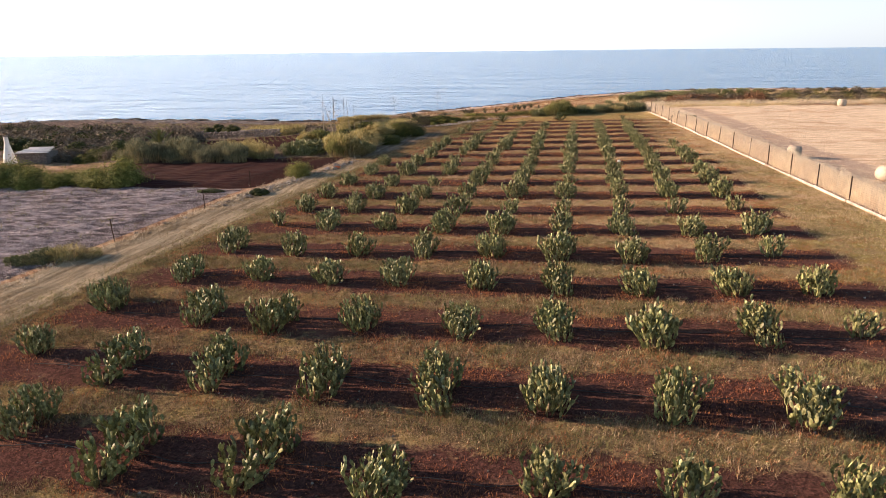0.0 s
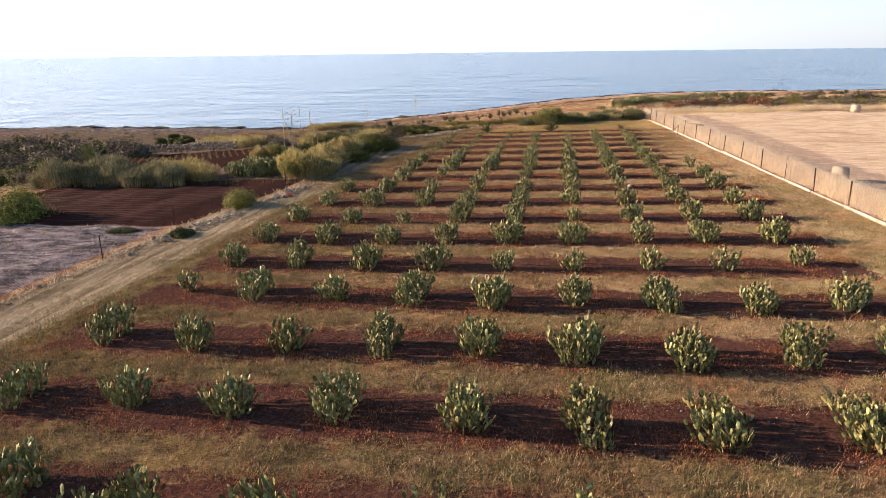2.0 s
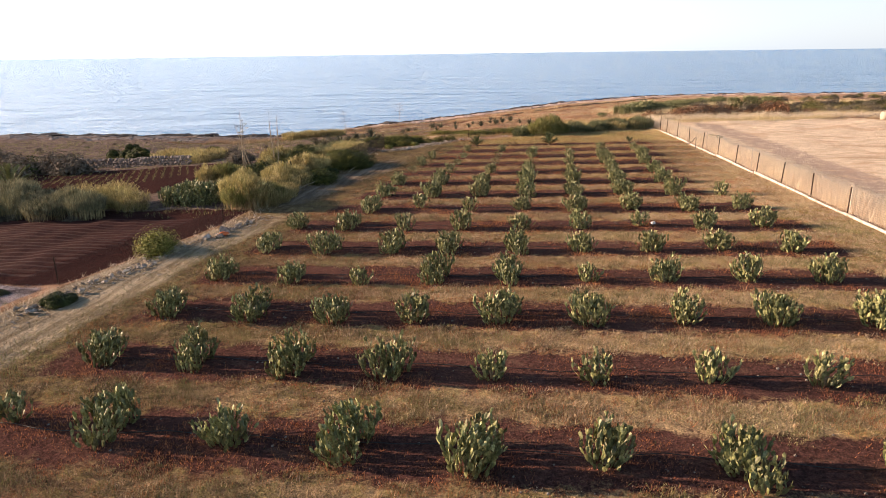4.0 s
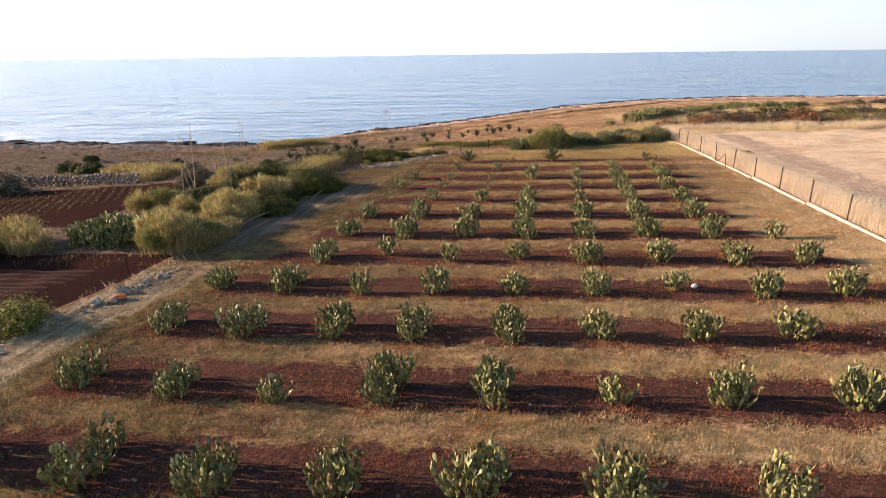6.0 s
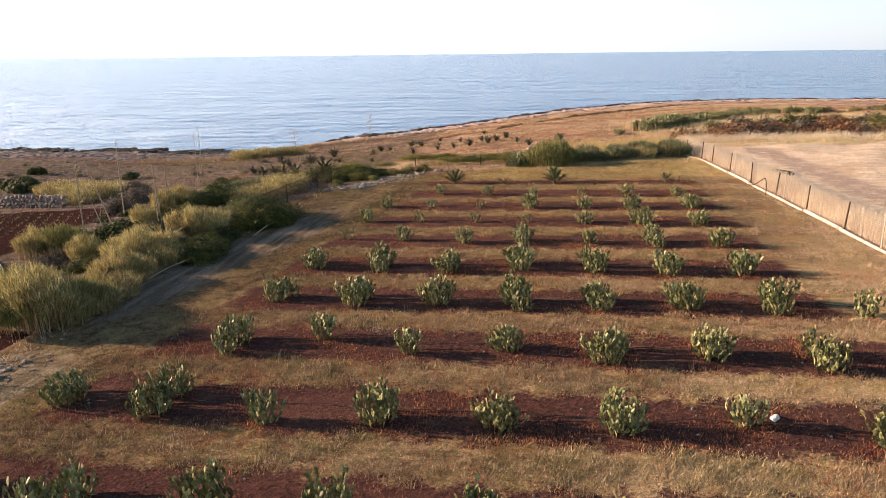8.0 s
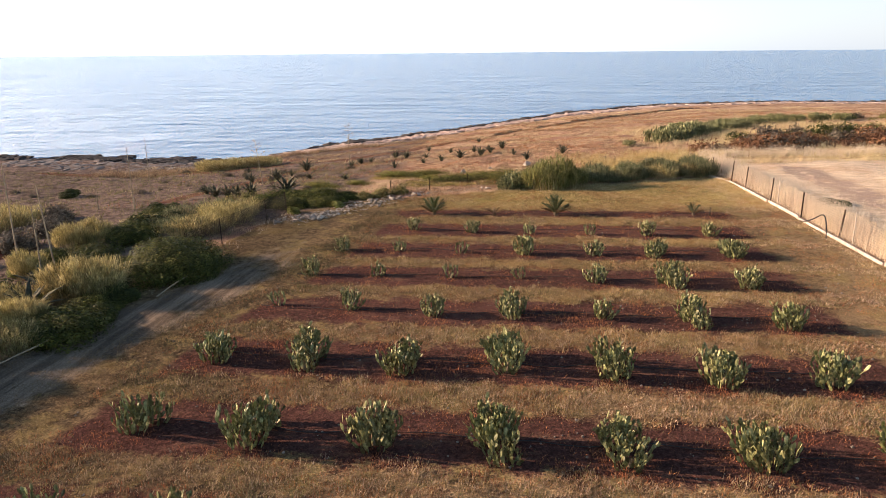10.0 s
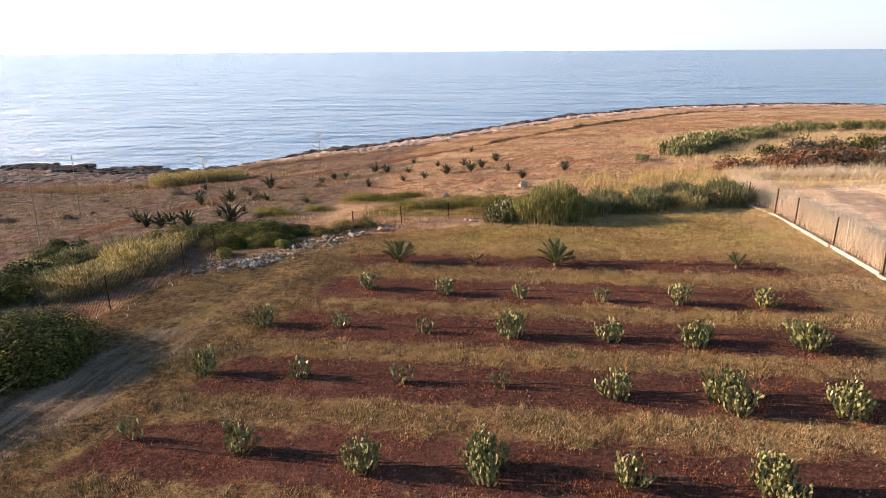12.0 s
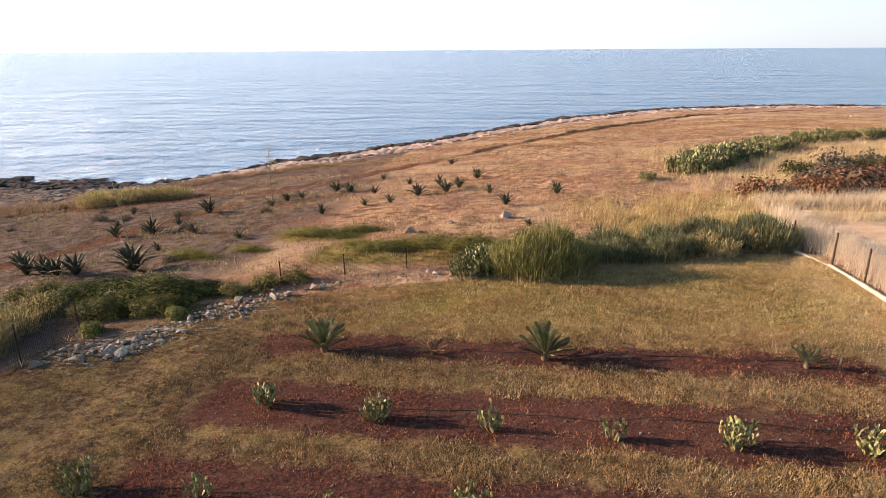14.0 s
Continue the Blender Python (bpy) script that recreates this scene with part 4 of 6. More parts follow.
def scrub_mass(name, label, items, category="shrubs"):
    """Far scrub that nobody could count: many bushes as one growth."""
    groups = {}
    for proto, px, py, (sx, sy, sz), turn in items:
        leaf = [c for c in proto.children if c.name.startswith("foliage")][0].data
        V = np.empty(len(leaf.vertices) * 3, np.float32)
        leaf.vertices.foreach_get("co", V)
        V = V.reshape(-1, 4, 3)[:700]
        mid = V.mean(1, keepdims=True)
        V = (mid + (V - mid) * 1.3).reshape(-1, 3) * (sx, sy, sz)
        c, q = math.cos(turn), math.sin(turn)
        V = np.stack([V[:, 0] * c - V[:, 1] * q, V[:, 0] * q + V[:, 1] * c, V[:, 2]], -1) + (px, py, gz(px, py))
        groups.setdefault(leaf.materials[0].name, []).append((V, np.arange(len(V)).reshape(-1, 4)))
    for key, pieces in groups.items():
        ob = new(name, fast_mesh(name, *join_arrays(pieces), bpy.data.materials[key]))
        tagged(ob, label + " with " + key.replace("_leaf", "").replace("_", " ") + " foliage", category, kind="stuff")


fresh = {}


def put(proto, px, py, size, turn, label="", dz=0.0, tilt=0.0):
    """Stand a plant, or a copy of it, on the ground."""
    s = (size, size, size) if isinstance(size, (int, float)) else size
    M4 = pose(px, py, gz(px, py) + dz, tilt, 0, turn)
    ob = copy_thing(proto, M4) if proto.name in fresh else proto
    fresh[proto.name] = True
    ob.matrix_basis = M4
    ob.scale = s
    return tagged(ob, label) if label else ob


rg = random.Random(21)
REEDS = [reed_clump(s, 1.3, 2.6, 150, 1700, REED, "tall reed clump with yellow-green leaves on dry ground") for s in (31, 32, 33)]
REEDS_LOW = [reed_clump(s, 1.2, 1.35, 150, 1200, REED, "low grassy reed clump at the field edge") for s in (34, 35)]
CANES = [plume_reeds(s, 1.5, 3.0, 190, 3000, REED_HEDGE, "tall grey-green cane reeds beside tilled soil", 0.3) for s in (63, 64, 65)]
ROUGH = [reed_clump(s, 1.1, 1.3, 170, 1000, REED_DARK, "rough dark green grassy clump with straw stems") for s in (39, 40)]
LENTISK = [shrub(s, 6500, 0.06, LEAF_DARK, "dense dark green rounded shrub on dry ground", flat=0.8) for s in (41, 42)]
GREEN = [shrub(s, 6000, 0.06, LEAF_GREEN, "bright green leafy shrub on dry ground", flat=0.85) for s in (43, 44)]
GREY = [shrub(s, 3600, 0.07, LEAF_GREY, "grey-green scrubby shrub on dry ground", lumps=14, flat=0.8, rag=True) for s in (45, 46)]
FEATHER = [plume_reeds(s, 1.15, 2.4, 150, 3300, leaves, "feathery yellow-green cane reeds on dry ground", 0.3) for s, leaves in ((51, REED), (52, REED), (53, REED), (54, REED_GREEN))]
MAT = [shrub(s, 12000, 0.028, LEAF_MAT, "low green mat of heath scrub with fine leaves", lumps=22, flat=0.8, rag=True) for s in (59, 60)]
DARK_BUSH = [shrub(s, 15000, 0.034, LEAF_DOME, "dense dark evergreen bush with a sunlit crown on dry ground", lumps=18, flat=0.85) for s in (66, 67)]
LEAFY = [shrub(s, 7500, 0.055, LEAF_GREEN, "loose yellow-green leafy bush beside tilled soil", lumps=20, flat=1.1, slim=0.4, rag=True) for s in (54, 55, 56)]
CUSHION = [shrub(s, 4500, 0.06, LEAF_OLIVE, "low spreading olive cushion of heath scrub", lumps=14, flat=0.8, rag=True) for s in (57, 58)]
RUSSET = [shrub(s, 3600, 0.07, LEAF_RED, "russet-brown dry shrub behind stubble", lumps=14, flat=0.7, rag=True) for s in (47, 48)]


def scatter(protos, spots, size, label="", tall=1.0):
    for px, py, *k in spots:
        f = k[0] if k else 1.0
        s = size * f * rg.uniform(0.9, 1.12)
        put(rg.choice(protos), px, py, (s * rg.uniform(0.9, 1.1), s * rg.uniform(0.9, 1.1), s * tall * rg.uniform(0.9, 1.1)), rg.uniform(0, 360), label)


def along(points, gap, jitter=0.3):
    out = []
    for (x0, y0), (x1, y1) in zip(points[:-1], points[1:]):
        k = max(1, int(math.hypot(x1 - x0, y1 - y0) / gap))
        out += [(x0 + (x1 - x0) * i / k + rg.uniform(-jitter, jitter), y0 + (y1 - y0) * i / k + rg.uniform(-jitter, jitter)) for i in range(k)]
    return out


# west scrub belt beside the track
scatter(FEATHER, [(-24.2, 69.3, 1.2), (-23.3, 69.8, 1.15), (-24.8, 70.4, 1.1), (-22.7, 71.6, 0.8), (-23.4, 73.0, 0.75)], 1.0)
scatter(REEDS, [(-22.4, 69.9, 0.7), (-22.0, 71.4, 0.7), (-22.3, 73.2, 0.6)], 0.95)
scatter(REEDS, [(-23.2, 76.0, 0.8), (-22.9, 78.2, 0.9), (-24.6, 77.4, 0.9), (-23.4, 84.2, 1.0), (-24.0, 85.4, 1.1), (-25.0, 84.2, 1.0), (-26.4, 82.0, 0.9)], 0.75)
scatter(FEATHER, [(-23.6, 75.0, 0.8), (-24.9, 78.0, 0.9), (-23.9, 80.0, 0.9), (-26.0, 80.4, 0.9), (-24.6, 84.2, 1.0), (-28.4, 79.4, 0.9), (-30.6, 80.6, 0.9), (-32.4, 80.2, 0.9), (-31.8, 93.7, 0.9), (-30.8, 94.6, 0.8), (-29.8, 87.6, 0.8)], 1.0)
for px, py, s1, s2 in ((-28.8, 95.6, 1.9, 1.5), (-29.0, 91.6, 1.6, 1.2), (-30.6, 90.4, 1.4, 1.2), (-22.0, 79.8, 1.9, 1.4), (-31.4, 102.2, 1.6, 1.2), (-25.6, 88.2, 1.6, 1.3), (-26.2, 85.2, 1.3, 1.0), (-22.6, 82.6, 1.3, 1.0), (-27.2, 78.0, 1.4, 1.1)):
    put(rg.choice(DARK_BUSH), px, py, (s1, s1 * 1.05, s2), rg.uniform(0, 360))
for k in range(22):
    px, py = rg.uniform(-34.5, -25.6), rg.uniform(76, 96)
    scatter(rg.choice((LENTISK, GREEN, GREY, GREY)), [(px, py)], rg.uniform(0.5, 1.0))
low = []
for k in range(45):
    px, py, s = rg.uniform(-85, -24), rg.uniform(108, 140), rg.uniform(0.25, 0.75)
    if shore(px) - py > 22:
        low.append((rg.choice(GREY), px, py, (s, s, s * 0.9), k))
scrub_mass("heath_tussocks", "low tussocks on the heath", low)
for px, py in along([(-27.4, 96.5), (-24.9, 104.5)], 1.1, 0.6) + along([(-25.2, 95.5), (-24.0, 103)], 1.2, 0.4) + along([(-29.6, 99), (-27, 106.5)], 1.4, 0.7) + along([(-26.6, 104.5), (-24.2, 105.8)], 1.0, 0.5):
    scatter(REEDS_LOW if rg.random() < 0.55 else ROUGH, [(px, py)], rg.uniform(0.7, 1.15))
DOME = shrub(49, 42000, 0.024, LEAF_DOME, "large dark dome-shaped evergreen shrub beside the track", lumps=26, flat=0.8)
put(DOME, -21.9, 88.7, (3.0, 3.3, 2.1), 10, "large dark dome-shaped evergreen shrub beside the track")
scatter(LENTISK, [(-21.6, 81.8, 0.6), (-22.4, 84.2, 0.7), (-25.6, 87.6), (-28.6, 82.6, 1.2), (-29.5, 97.6, 1.2), (-27.4, 89.4, 0.9), (-31.8, 104.0, 0.9), (-29.8, 101.5, 0.9)], 1.45)
for px, py, sx, sy, sz, t in ((-23.4, 107.4, 2.9, 1.9, 1.4, 30), (-20.6, 107.8, 2.7, 1.8, 1.4, 5), (-18.6, 108.6, 1.5, 1.2, 0.8, 20), (-22.0, 105.6, 1.6, 1.2, 1.0, 0), (-19.4, 106.2, 1.6, 1.2, 0.9, 0), (-25.0, 105.9, 1.5, 1.0, 0.7, 50)):
    put(rg.choice(DARK_BUSH), px, py, (sx, sy, sz), t, "low dark green mat of evergreen scrub")
scatter(CUSHION, [(-17.0, 108.6, 0.9), (-15.8, 109.6, 1.0), (-14.6, 110.6, 0.8), (-26.4, 107.8, 1.2), (-28.0, 107.2, 1.2)], 1.0, "small olive shrub above stone rubble")
scatter(GREEN, [(-21.0, 103.4, 0.55), (-18.3, 105.3, 0.55), (-24.5, 88.9, 0.8), (-26.2, 83.0, 0.8), (-30.6, 88.0, 0.7)], 1.2, "yellow-green leafy shrub beside rubble")
for px, py, sx, sy, sz in ((-16.6, 120.6, 2.6, 1.0, 0.5), (-14.0, 121.9, 1.8, 0.8, 0.4), (-10.8, 116.6, 2.3, 1.1, 0.55), (-8.2, 117.0, 2.0, 1.2, 0.6), (-6.0, 116.2, 1.6, 1.2, 0.7), (-23.0, 115.8, 1.9, 0.8, 0.5), (-20.0, 117.5, 1.4, 0.7, 0.4), (-13.0, 117.3, 1.2, 0.6, 0.35)):
    put(rg.choice(MAT), px, py, (sx * 1.15, sy * 0.9, sz * 1.5), rg.uniform(-20, 20), "low spreading green mat of heath scrub")
put(LEAFY[0], -24.3, 58.0, (1.2, 1.7, 1.15), 20, "rounded green shrub leaning over the boundary netting")
put(LENTISK[1], -24.2, 49.4, (0.8, 1.0, 0.6), 0, "small dark shrub among boundary stones")
scatter(REEDS_LOW, [(-27.0, 31.4, 0.8), (-26.0, 32.0, 0.6), (-28.4, 30.6, 0.7)], 0.8, "half-dry grassy clump at the field boundary")
put(LENTISK[0], -29.0, 50.5, (1.2, 0.7, 0.35), 0, "low dark weeds at the edge of tilled soil")

# plots west of the boundary
feet = []
scatter(REEDS, [(-33.2, 69.6, 0.8), (-34.6, 70.2, 0.9), (-36.0, 69.6, 0.85), (-37.4, 70.2, 0.8), (-35.4, 71.2, 0.9)], 0.95, "half-dry reed clump at the edge of tilled soil")
for px, py in along([(-47, 66.6), (-40, 66.5), (-32.5, 67.2)], 1.9, 0.6) + along([(-46, 68.8), (-34, 68.4)], 2.6, 0.7):
    scatter(CANES, [(px, py)], rg.uniform(0.72, 1.1), tall=rg.uniform(0.75, 1.12))
    s = rg.uniform(0.5, 0.8)
    feet.append((rg.choice(GREY), px + rg.uniform(-1, 1), py - 0.9, (s, s, s), px))
for k in range(34):
    scatter(LEAFY, [(rg.uniform(-59, -38.5), 54.0 + rg.uniform(-1.6, 1.8))], rg.uniform(0.7, 1.75), "loose yellow-green leafy bush beside tilled soil")
for k in range(26):
    scatter(GREY if rg.random() < 0.6 else DARK_BUSH, [(rg.uniform(-60, -47), rg.uniform(67.5, 76))], rg.uniform(0.7, 1.5))
scrub_mass("hedge_foot", "dry brown thicket at the foot of reeds", feet)
scatter(GREY, [(-62, 92), (-59, 94.5), (-56, 93), (-66, 96), (-70, 99), (-74, 98), (-78, 101), (-82, 96), (-87, 99), (-92, 103), (-66, 88), (-72, 90), (-80, 88), (-96, 96), (-88, 90)], 2.5)
far = []
for k in range(190):
    px = rg.uniform(-112, -57)
    py = 84 + 0.25 * (-60 - px) + rg.uniform(-9, 12)
    s = rg.uniform(1.0, 2.7)
    far.append((rg.choice(GREY + GREY + LENTISK), px, py, (s * 1.1, s, s * rg.uniform(0.85, 1.25)), k))
scrub_mass("plot_scrub", "tall scrub between plots and shore", far)
scatter(LENTISK, [(-64, 90), (-68.5, 93), (-76, 95), (-84, 93), (-72, 78), (-66, 76), (-60, 75), (-78, 80), (-54, 74), (-85, 82), (-92, 88)], 2.3)
scatter(LENTISK, [(-60.0, 110.5, 0.9), (-57.5, 109.5), (-63, 112, 0.8), (-52, 120, 0.7), (-68, 124, 0.7)], 1.7)
scatter(REEDS_LOW, [(-52.5, 107.0), (-50.6, 106), (-48.6, 105.4), (-46.8, 104.6), (-45, 103.5), (-43.2, 102.8), (-44, 100)], 1.3)
scatter(GREY, [(-41.0, 104.0), (-39.0, 101.0), (-37.0, 98.0), (-36, 94)], 1.3)

# hedge at the north end of the field
HEDGE = [plume_reeds(s, 0.9, 1.35, 90, 1500, REED_DARK, "low dense grey-green reeds along the field's end", 0.05) for s in (36, 37)]
TALL_HEDGE = [plume_reeds(38, 1.15, 2.5, 110, 3200, REED_GREEN, "tall green feathery reeds at the field's end", 0.05)]
for px, py in along([(0.5, 113.9), (5.0, 114.9), (11.2, 117.2)], 0.8, 0.4) + along([(0.8, 115.4), (5.4, 116.6), (11.4, 118.8)], 1.0, 0.5):
    scatter(HEDGE if rg.random() < 0.88 else REEDS_LOW, [(px, py)], rg.uniform(0.7, 1.15))
scatter(TALL_HEDGE, [(-3.4, 111.6, 1.0), (-2.2, 111.4, 1.05), (-1.0, 111.6, 0.95), (-2.6, 113.0, 1.0), (-0.4, 112.8, 0.9)], 1.0)
scatter(REEDS_LOW, along([(1.5, 117.4), (6, 118.8), (12, 121.4)], 1.7, 0.6), 0.7)

scatter(REEDS_LOW, [(-47.6, 141.5), (-46.2, 142.6), (-44.6, 142.4), (-43.1, 143.6), (-41.8, 144.4), (-40.4, 144.8), (-45.4, 144.0), (-48.6, 143.4)], 1.25, "yellow-green grassy clump on the shore heath")

trail = []
for px, py in along([(-12, 175), (-7.6, 183), (12, 215), (32, 241)], 0.8, 0.7):
    s = rg.uniform(0.4, 1.0)
    trail.append((rg.choice(GREY + GREY + RUSSET), px, py, (s, s * 0.8, s * 0.5), px))
scrub_mass("trail_scrub", "low scrub lining a heath trail", trail)

# scrub beyond the stubble field
far = []
for px, py in along([(14.5, 131.0), (24, 134.0), (40, 137), (62, 142)], 0.7, 1.4) + along([(17, 134.5), (30, 138.5), (60, 146)], 0.9, 1.6):
    s = rg.uniform(0.8, 1.8) * (1.3 if px < 34 else 1.0)
    far.append((rg.choice(RUSSET + (RUSSET + RUSSET if px < 34 else GREY + CUSHION) + GREY), px, py, (s, s, s * rg.uniform(0.7, 1.2)), px))
for px, py in along([(20, 141), (34, 145.5), (62, 153)], 0.45, 1.8):
    s = rg.uniform(0.8, 1.9)
    far.append((rg.choice(LENTISK + GREY + CUSHION), px, py, (s, s, s * rg.uniform(0.9, 1.4)), px))
for px, py in along([(42, 174), (70, 190), (110, 205)], 1.2, 2.5):
    s = rg.uniform(0.6, 1.6)
    far.append((rg.choice(LENTISK + GREY + CUSHION), px, py, (s, s, s * rg.uniform(0.8, 1.2)), px))
scrub_mass("coast_scrub", "mixed scrub beyond the stubble field", far)
put(LENTISK[0], 16.2, 104.6, (1.3, 1.0, 0.6), 0, "low dark weeds at the stubble edge")


# ---- prickly pears gone wild ----
THICKET = [prickly_pear(s, [(-0.7, -0.4, 1.7, 1.6, 1.5, 22), (0.7, -0.3, 1.6, 1.7, 1.7, 22), (0.0, 0.8, 1.8, 1.5, 1.6, 22)], 26) for s in (61, 62)]
for c in THICKET:
    tagged(c, "large wild prickly pear thicket with crowded green pads", "cactus", "wild prickly pears")
scatter(THICKET, [(-27.9, 31.0, 0.7), (-28.9, 30.2, 0.55)], 0.85)
scatter(THICKET, [(-29.6, 71.0, 1.1), (-28.2, 72.2, 1.1), (-30.8, 72.4, 1.0), (-29.0, 73.8, 1.0), (-27.4, 73.6), (-31.2, 74.4), (-29.8, 72.6, 1.2), (-27.8, 70.8, 0.8)], 0.95)
scatter(THICKET, [(-5.4, 111.6, 1.0), (-4.5, 112.2, 1.1), (6.6, 138.8, 0.55)], 0.85)
scatter(THICKET, [(10.6, 142.2, 1.3), (11.8, 143.4, 1.5), (12.6, 145.6, 1.5), (13.8, 147.0, 1.4), (12.4, 144.4, 1.3), (13.2, 146.6, 1.4), (15.0, 149, 1.4), (16.6, 151.8, 1.3), (18.6, 154.6), (20.6, 157.8), (22.6, 160.8), (25, 163), (28, 165.4), (31, 167.2), (34.5, 169), (38, 170.6), (42, 172.4), (12.0, 142.2), (14.2, 145.2), (16.4, 148.6), (18.6, 151.6), (21.0, 155.4), (23.4, 158.4), (26.4, 161.6), (30, 164)], 1.0, tall=1.0)


# ---- agaves ----
def agave_leaf(L=0.95, W=0.16):
    t = np.linspace(0, 1, 6)
    wide = W * np.array([0.75, 1.0, 0.95, 0.75, 0.45, 0.03])
    lift = L * (t - 0.28 * t ** 2.2)
    out = L * 0.55 * t ** 1.6
    V = []
    for i in range(6):
        V += [(-wide[i] / 2, out[i] + 0.02, lift[i] + 0.25 * wide[i]), (0, out[i], lift[i] - 0.1 * wide[i]), (wide[i] / 2, out[i] + 0.02, lift[i] + 0.25 * wide[i]), (0, out[i] - 0.03 * (1 - t[i]), lift[i] - 0.32 * wide[i])]
    F = []
    for i in range(5):
        for a, c in ((0, 1), (1, 2), (2, 3), (3, 0)):
            F.append((4 * i + a, 4 * i + c, 4 * i + 4 + c, 4 * i + 4 + a))
    return fast_mesh("leaf", np.array(V), np.array(F), AGAVE, True)


AGAVE_LEAF = agave_leaf()


def agave(seed, n, label):
    r = random.Random(seed)
    root = grow_root("agave", label, "agave", "agaves on the heath")
    for i in range(n):
        lean = -18 + 62 * (1 - i / n) + r.uniform(-6, 6)
        s = r.uniform(0.8, 1.1)
        part("leaf", AGAVE_LEAF, root, pose(0, 0, 0.02, 0, 0, i * 137.5 + r.uniform(-10, 10)) @ pose(0, 0.05, 0, -lean * 0.8, 0, 0) @ Matrix.Scale(s, 4))
    return root


AGAVES = [agave(71, 20, "grey-green agave rosette on dry heath"), agave(72, 15, "small spiky agave rosette on dry heath")]
for px, py, s in ((-25.6, 113.7, 1.75), (-30.8, 133.1, 1.5), (-33.6, 124, 1.1), (-30.9, 124.4, 1.4), (-30.5, 127.6, 0.8), (-27, 123.5, 0.9), (-25.9, 135.1, 0.9), (-25.6, 138.1, 1.0), (-24.6, 139.4, 0.9),
                  (-19.2, 129, 0.9), (-20.5, 141.3, 1.2), (-22.0, 141.8, 1.2), (-14.6, 132.7, 0.9), (-16.6, 132.1, 0.8), (-13, 136.6, 1.2), (-10.6, 137.2, 1.3), (-9.6, 138.5, 1.1), (-8.7, 145.6, 1.2), (-4.9, 128.8, 1.0),
                  (-1.1, 132.7, 1.1), (-18.9, 148.6, 0.9), (-13.4, 161.4, 0.9), (-29.8, 112.7, 1.3), (-28.4, 112.5, 1.4), (-31, 113.2, 1.2), (-32.3, 113.4, 1.3), (-34, 115, 1.1), (-24.9, 81.6, 1.6), (-26.0, 80.6, 1.5), (-27.0, 85.0, 1.4),
                  (-12, 142.5, 0.9), (-17.6, 139.4, 0.9), (-6.6, 135.2, 0.8), (-22.4, 121, 0.8), (-36, 128, 0.9), (-15.2, 144.0, 0.8), (-28.4, 117.4, 0.8), (-26.7, 118.2, 0.7), (-3.0, 121.5, 0.6), (-38.5, 134, 0.8)):
    put(AGAVES[0] if s >= 1.0 else AGAVES[1], px, py, s * 1.22, rg.uniform(0, 360))


def flower_stalk(seed, h, branches):
    r = random.Random(seed)
    root = grow_root("agave_flower_stalk", "tall dry agave flower stalk" + (" with short side branches" if branches else " stripped bare"), "flower stalk", "agave flower stalks")
    part("pole", fast_mesh("pole", *bar_arrays((0, 0, -0.2), (0, 0, h), 0.055, 0.02, 7), STALK, True), root)
    for i in range(branches):
        z = h * (0.62 + 0.38 * i / branches)
        a = i * 2.4
        ln = 0.75 * (1 - 0.6 * i / branches)
        tip = np.array((math.cos(a) * ln, math.sin(a) * ln, z + 0.22))
        bits = [bar_arrays((0, 0, z), tip, 0.018, 0.012, 4)] + [bar_arrays(tip, tip + (0.12 * math.cos(q), 0.12 * math.sin(q), 0.1), 0.012, 0.03, 4) for q in (0, 1.6, 3.1, 4.7)]
        part("branch", fast_mesh("branch", *join_arrays(bits), STALK), root)
    return root


for k, (px, py, h, br, tx, ty) in enumerate(((-34.4, 92.0, 5.8, 0, 0, 1), (-29.9, 84.4, 5.2, 0, 0, -17), (-29.4, 82.9, 3.6, 0, 0, -18), (-28.1, 86.4, 4.2, 0, 0, 1), (-29.6, 89.2, 4.9, 0, 0, -4), (-42.8, 120.0, 5.4, 0, 0, 0),
                                             (-31.8, 122.7, 4.6, 9, 0, 7), (-27.0, 138.0, 4.9, 10, 0, 2), (-28.4, 79.4, 5.6, 10, 0, 3), (-36.6, 107.6, 5.2, 0, 0, 0), (-40.7, 108.6, 2.2, 0, 0, 1), (-33.1, 128.1, 1.4, 0, 0, 0))):
    ob = flower_stalk(80 + k, h, br)
    ob.matrix_basis = pose(px, py, gz(px, py), tx, ty, k * 40 if br else 0)


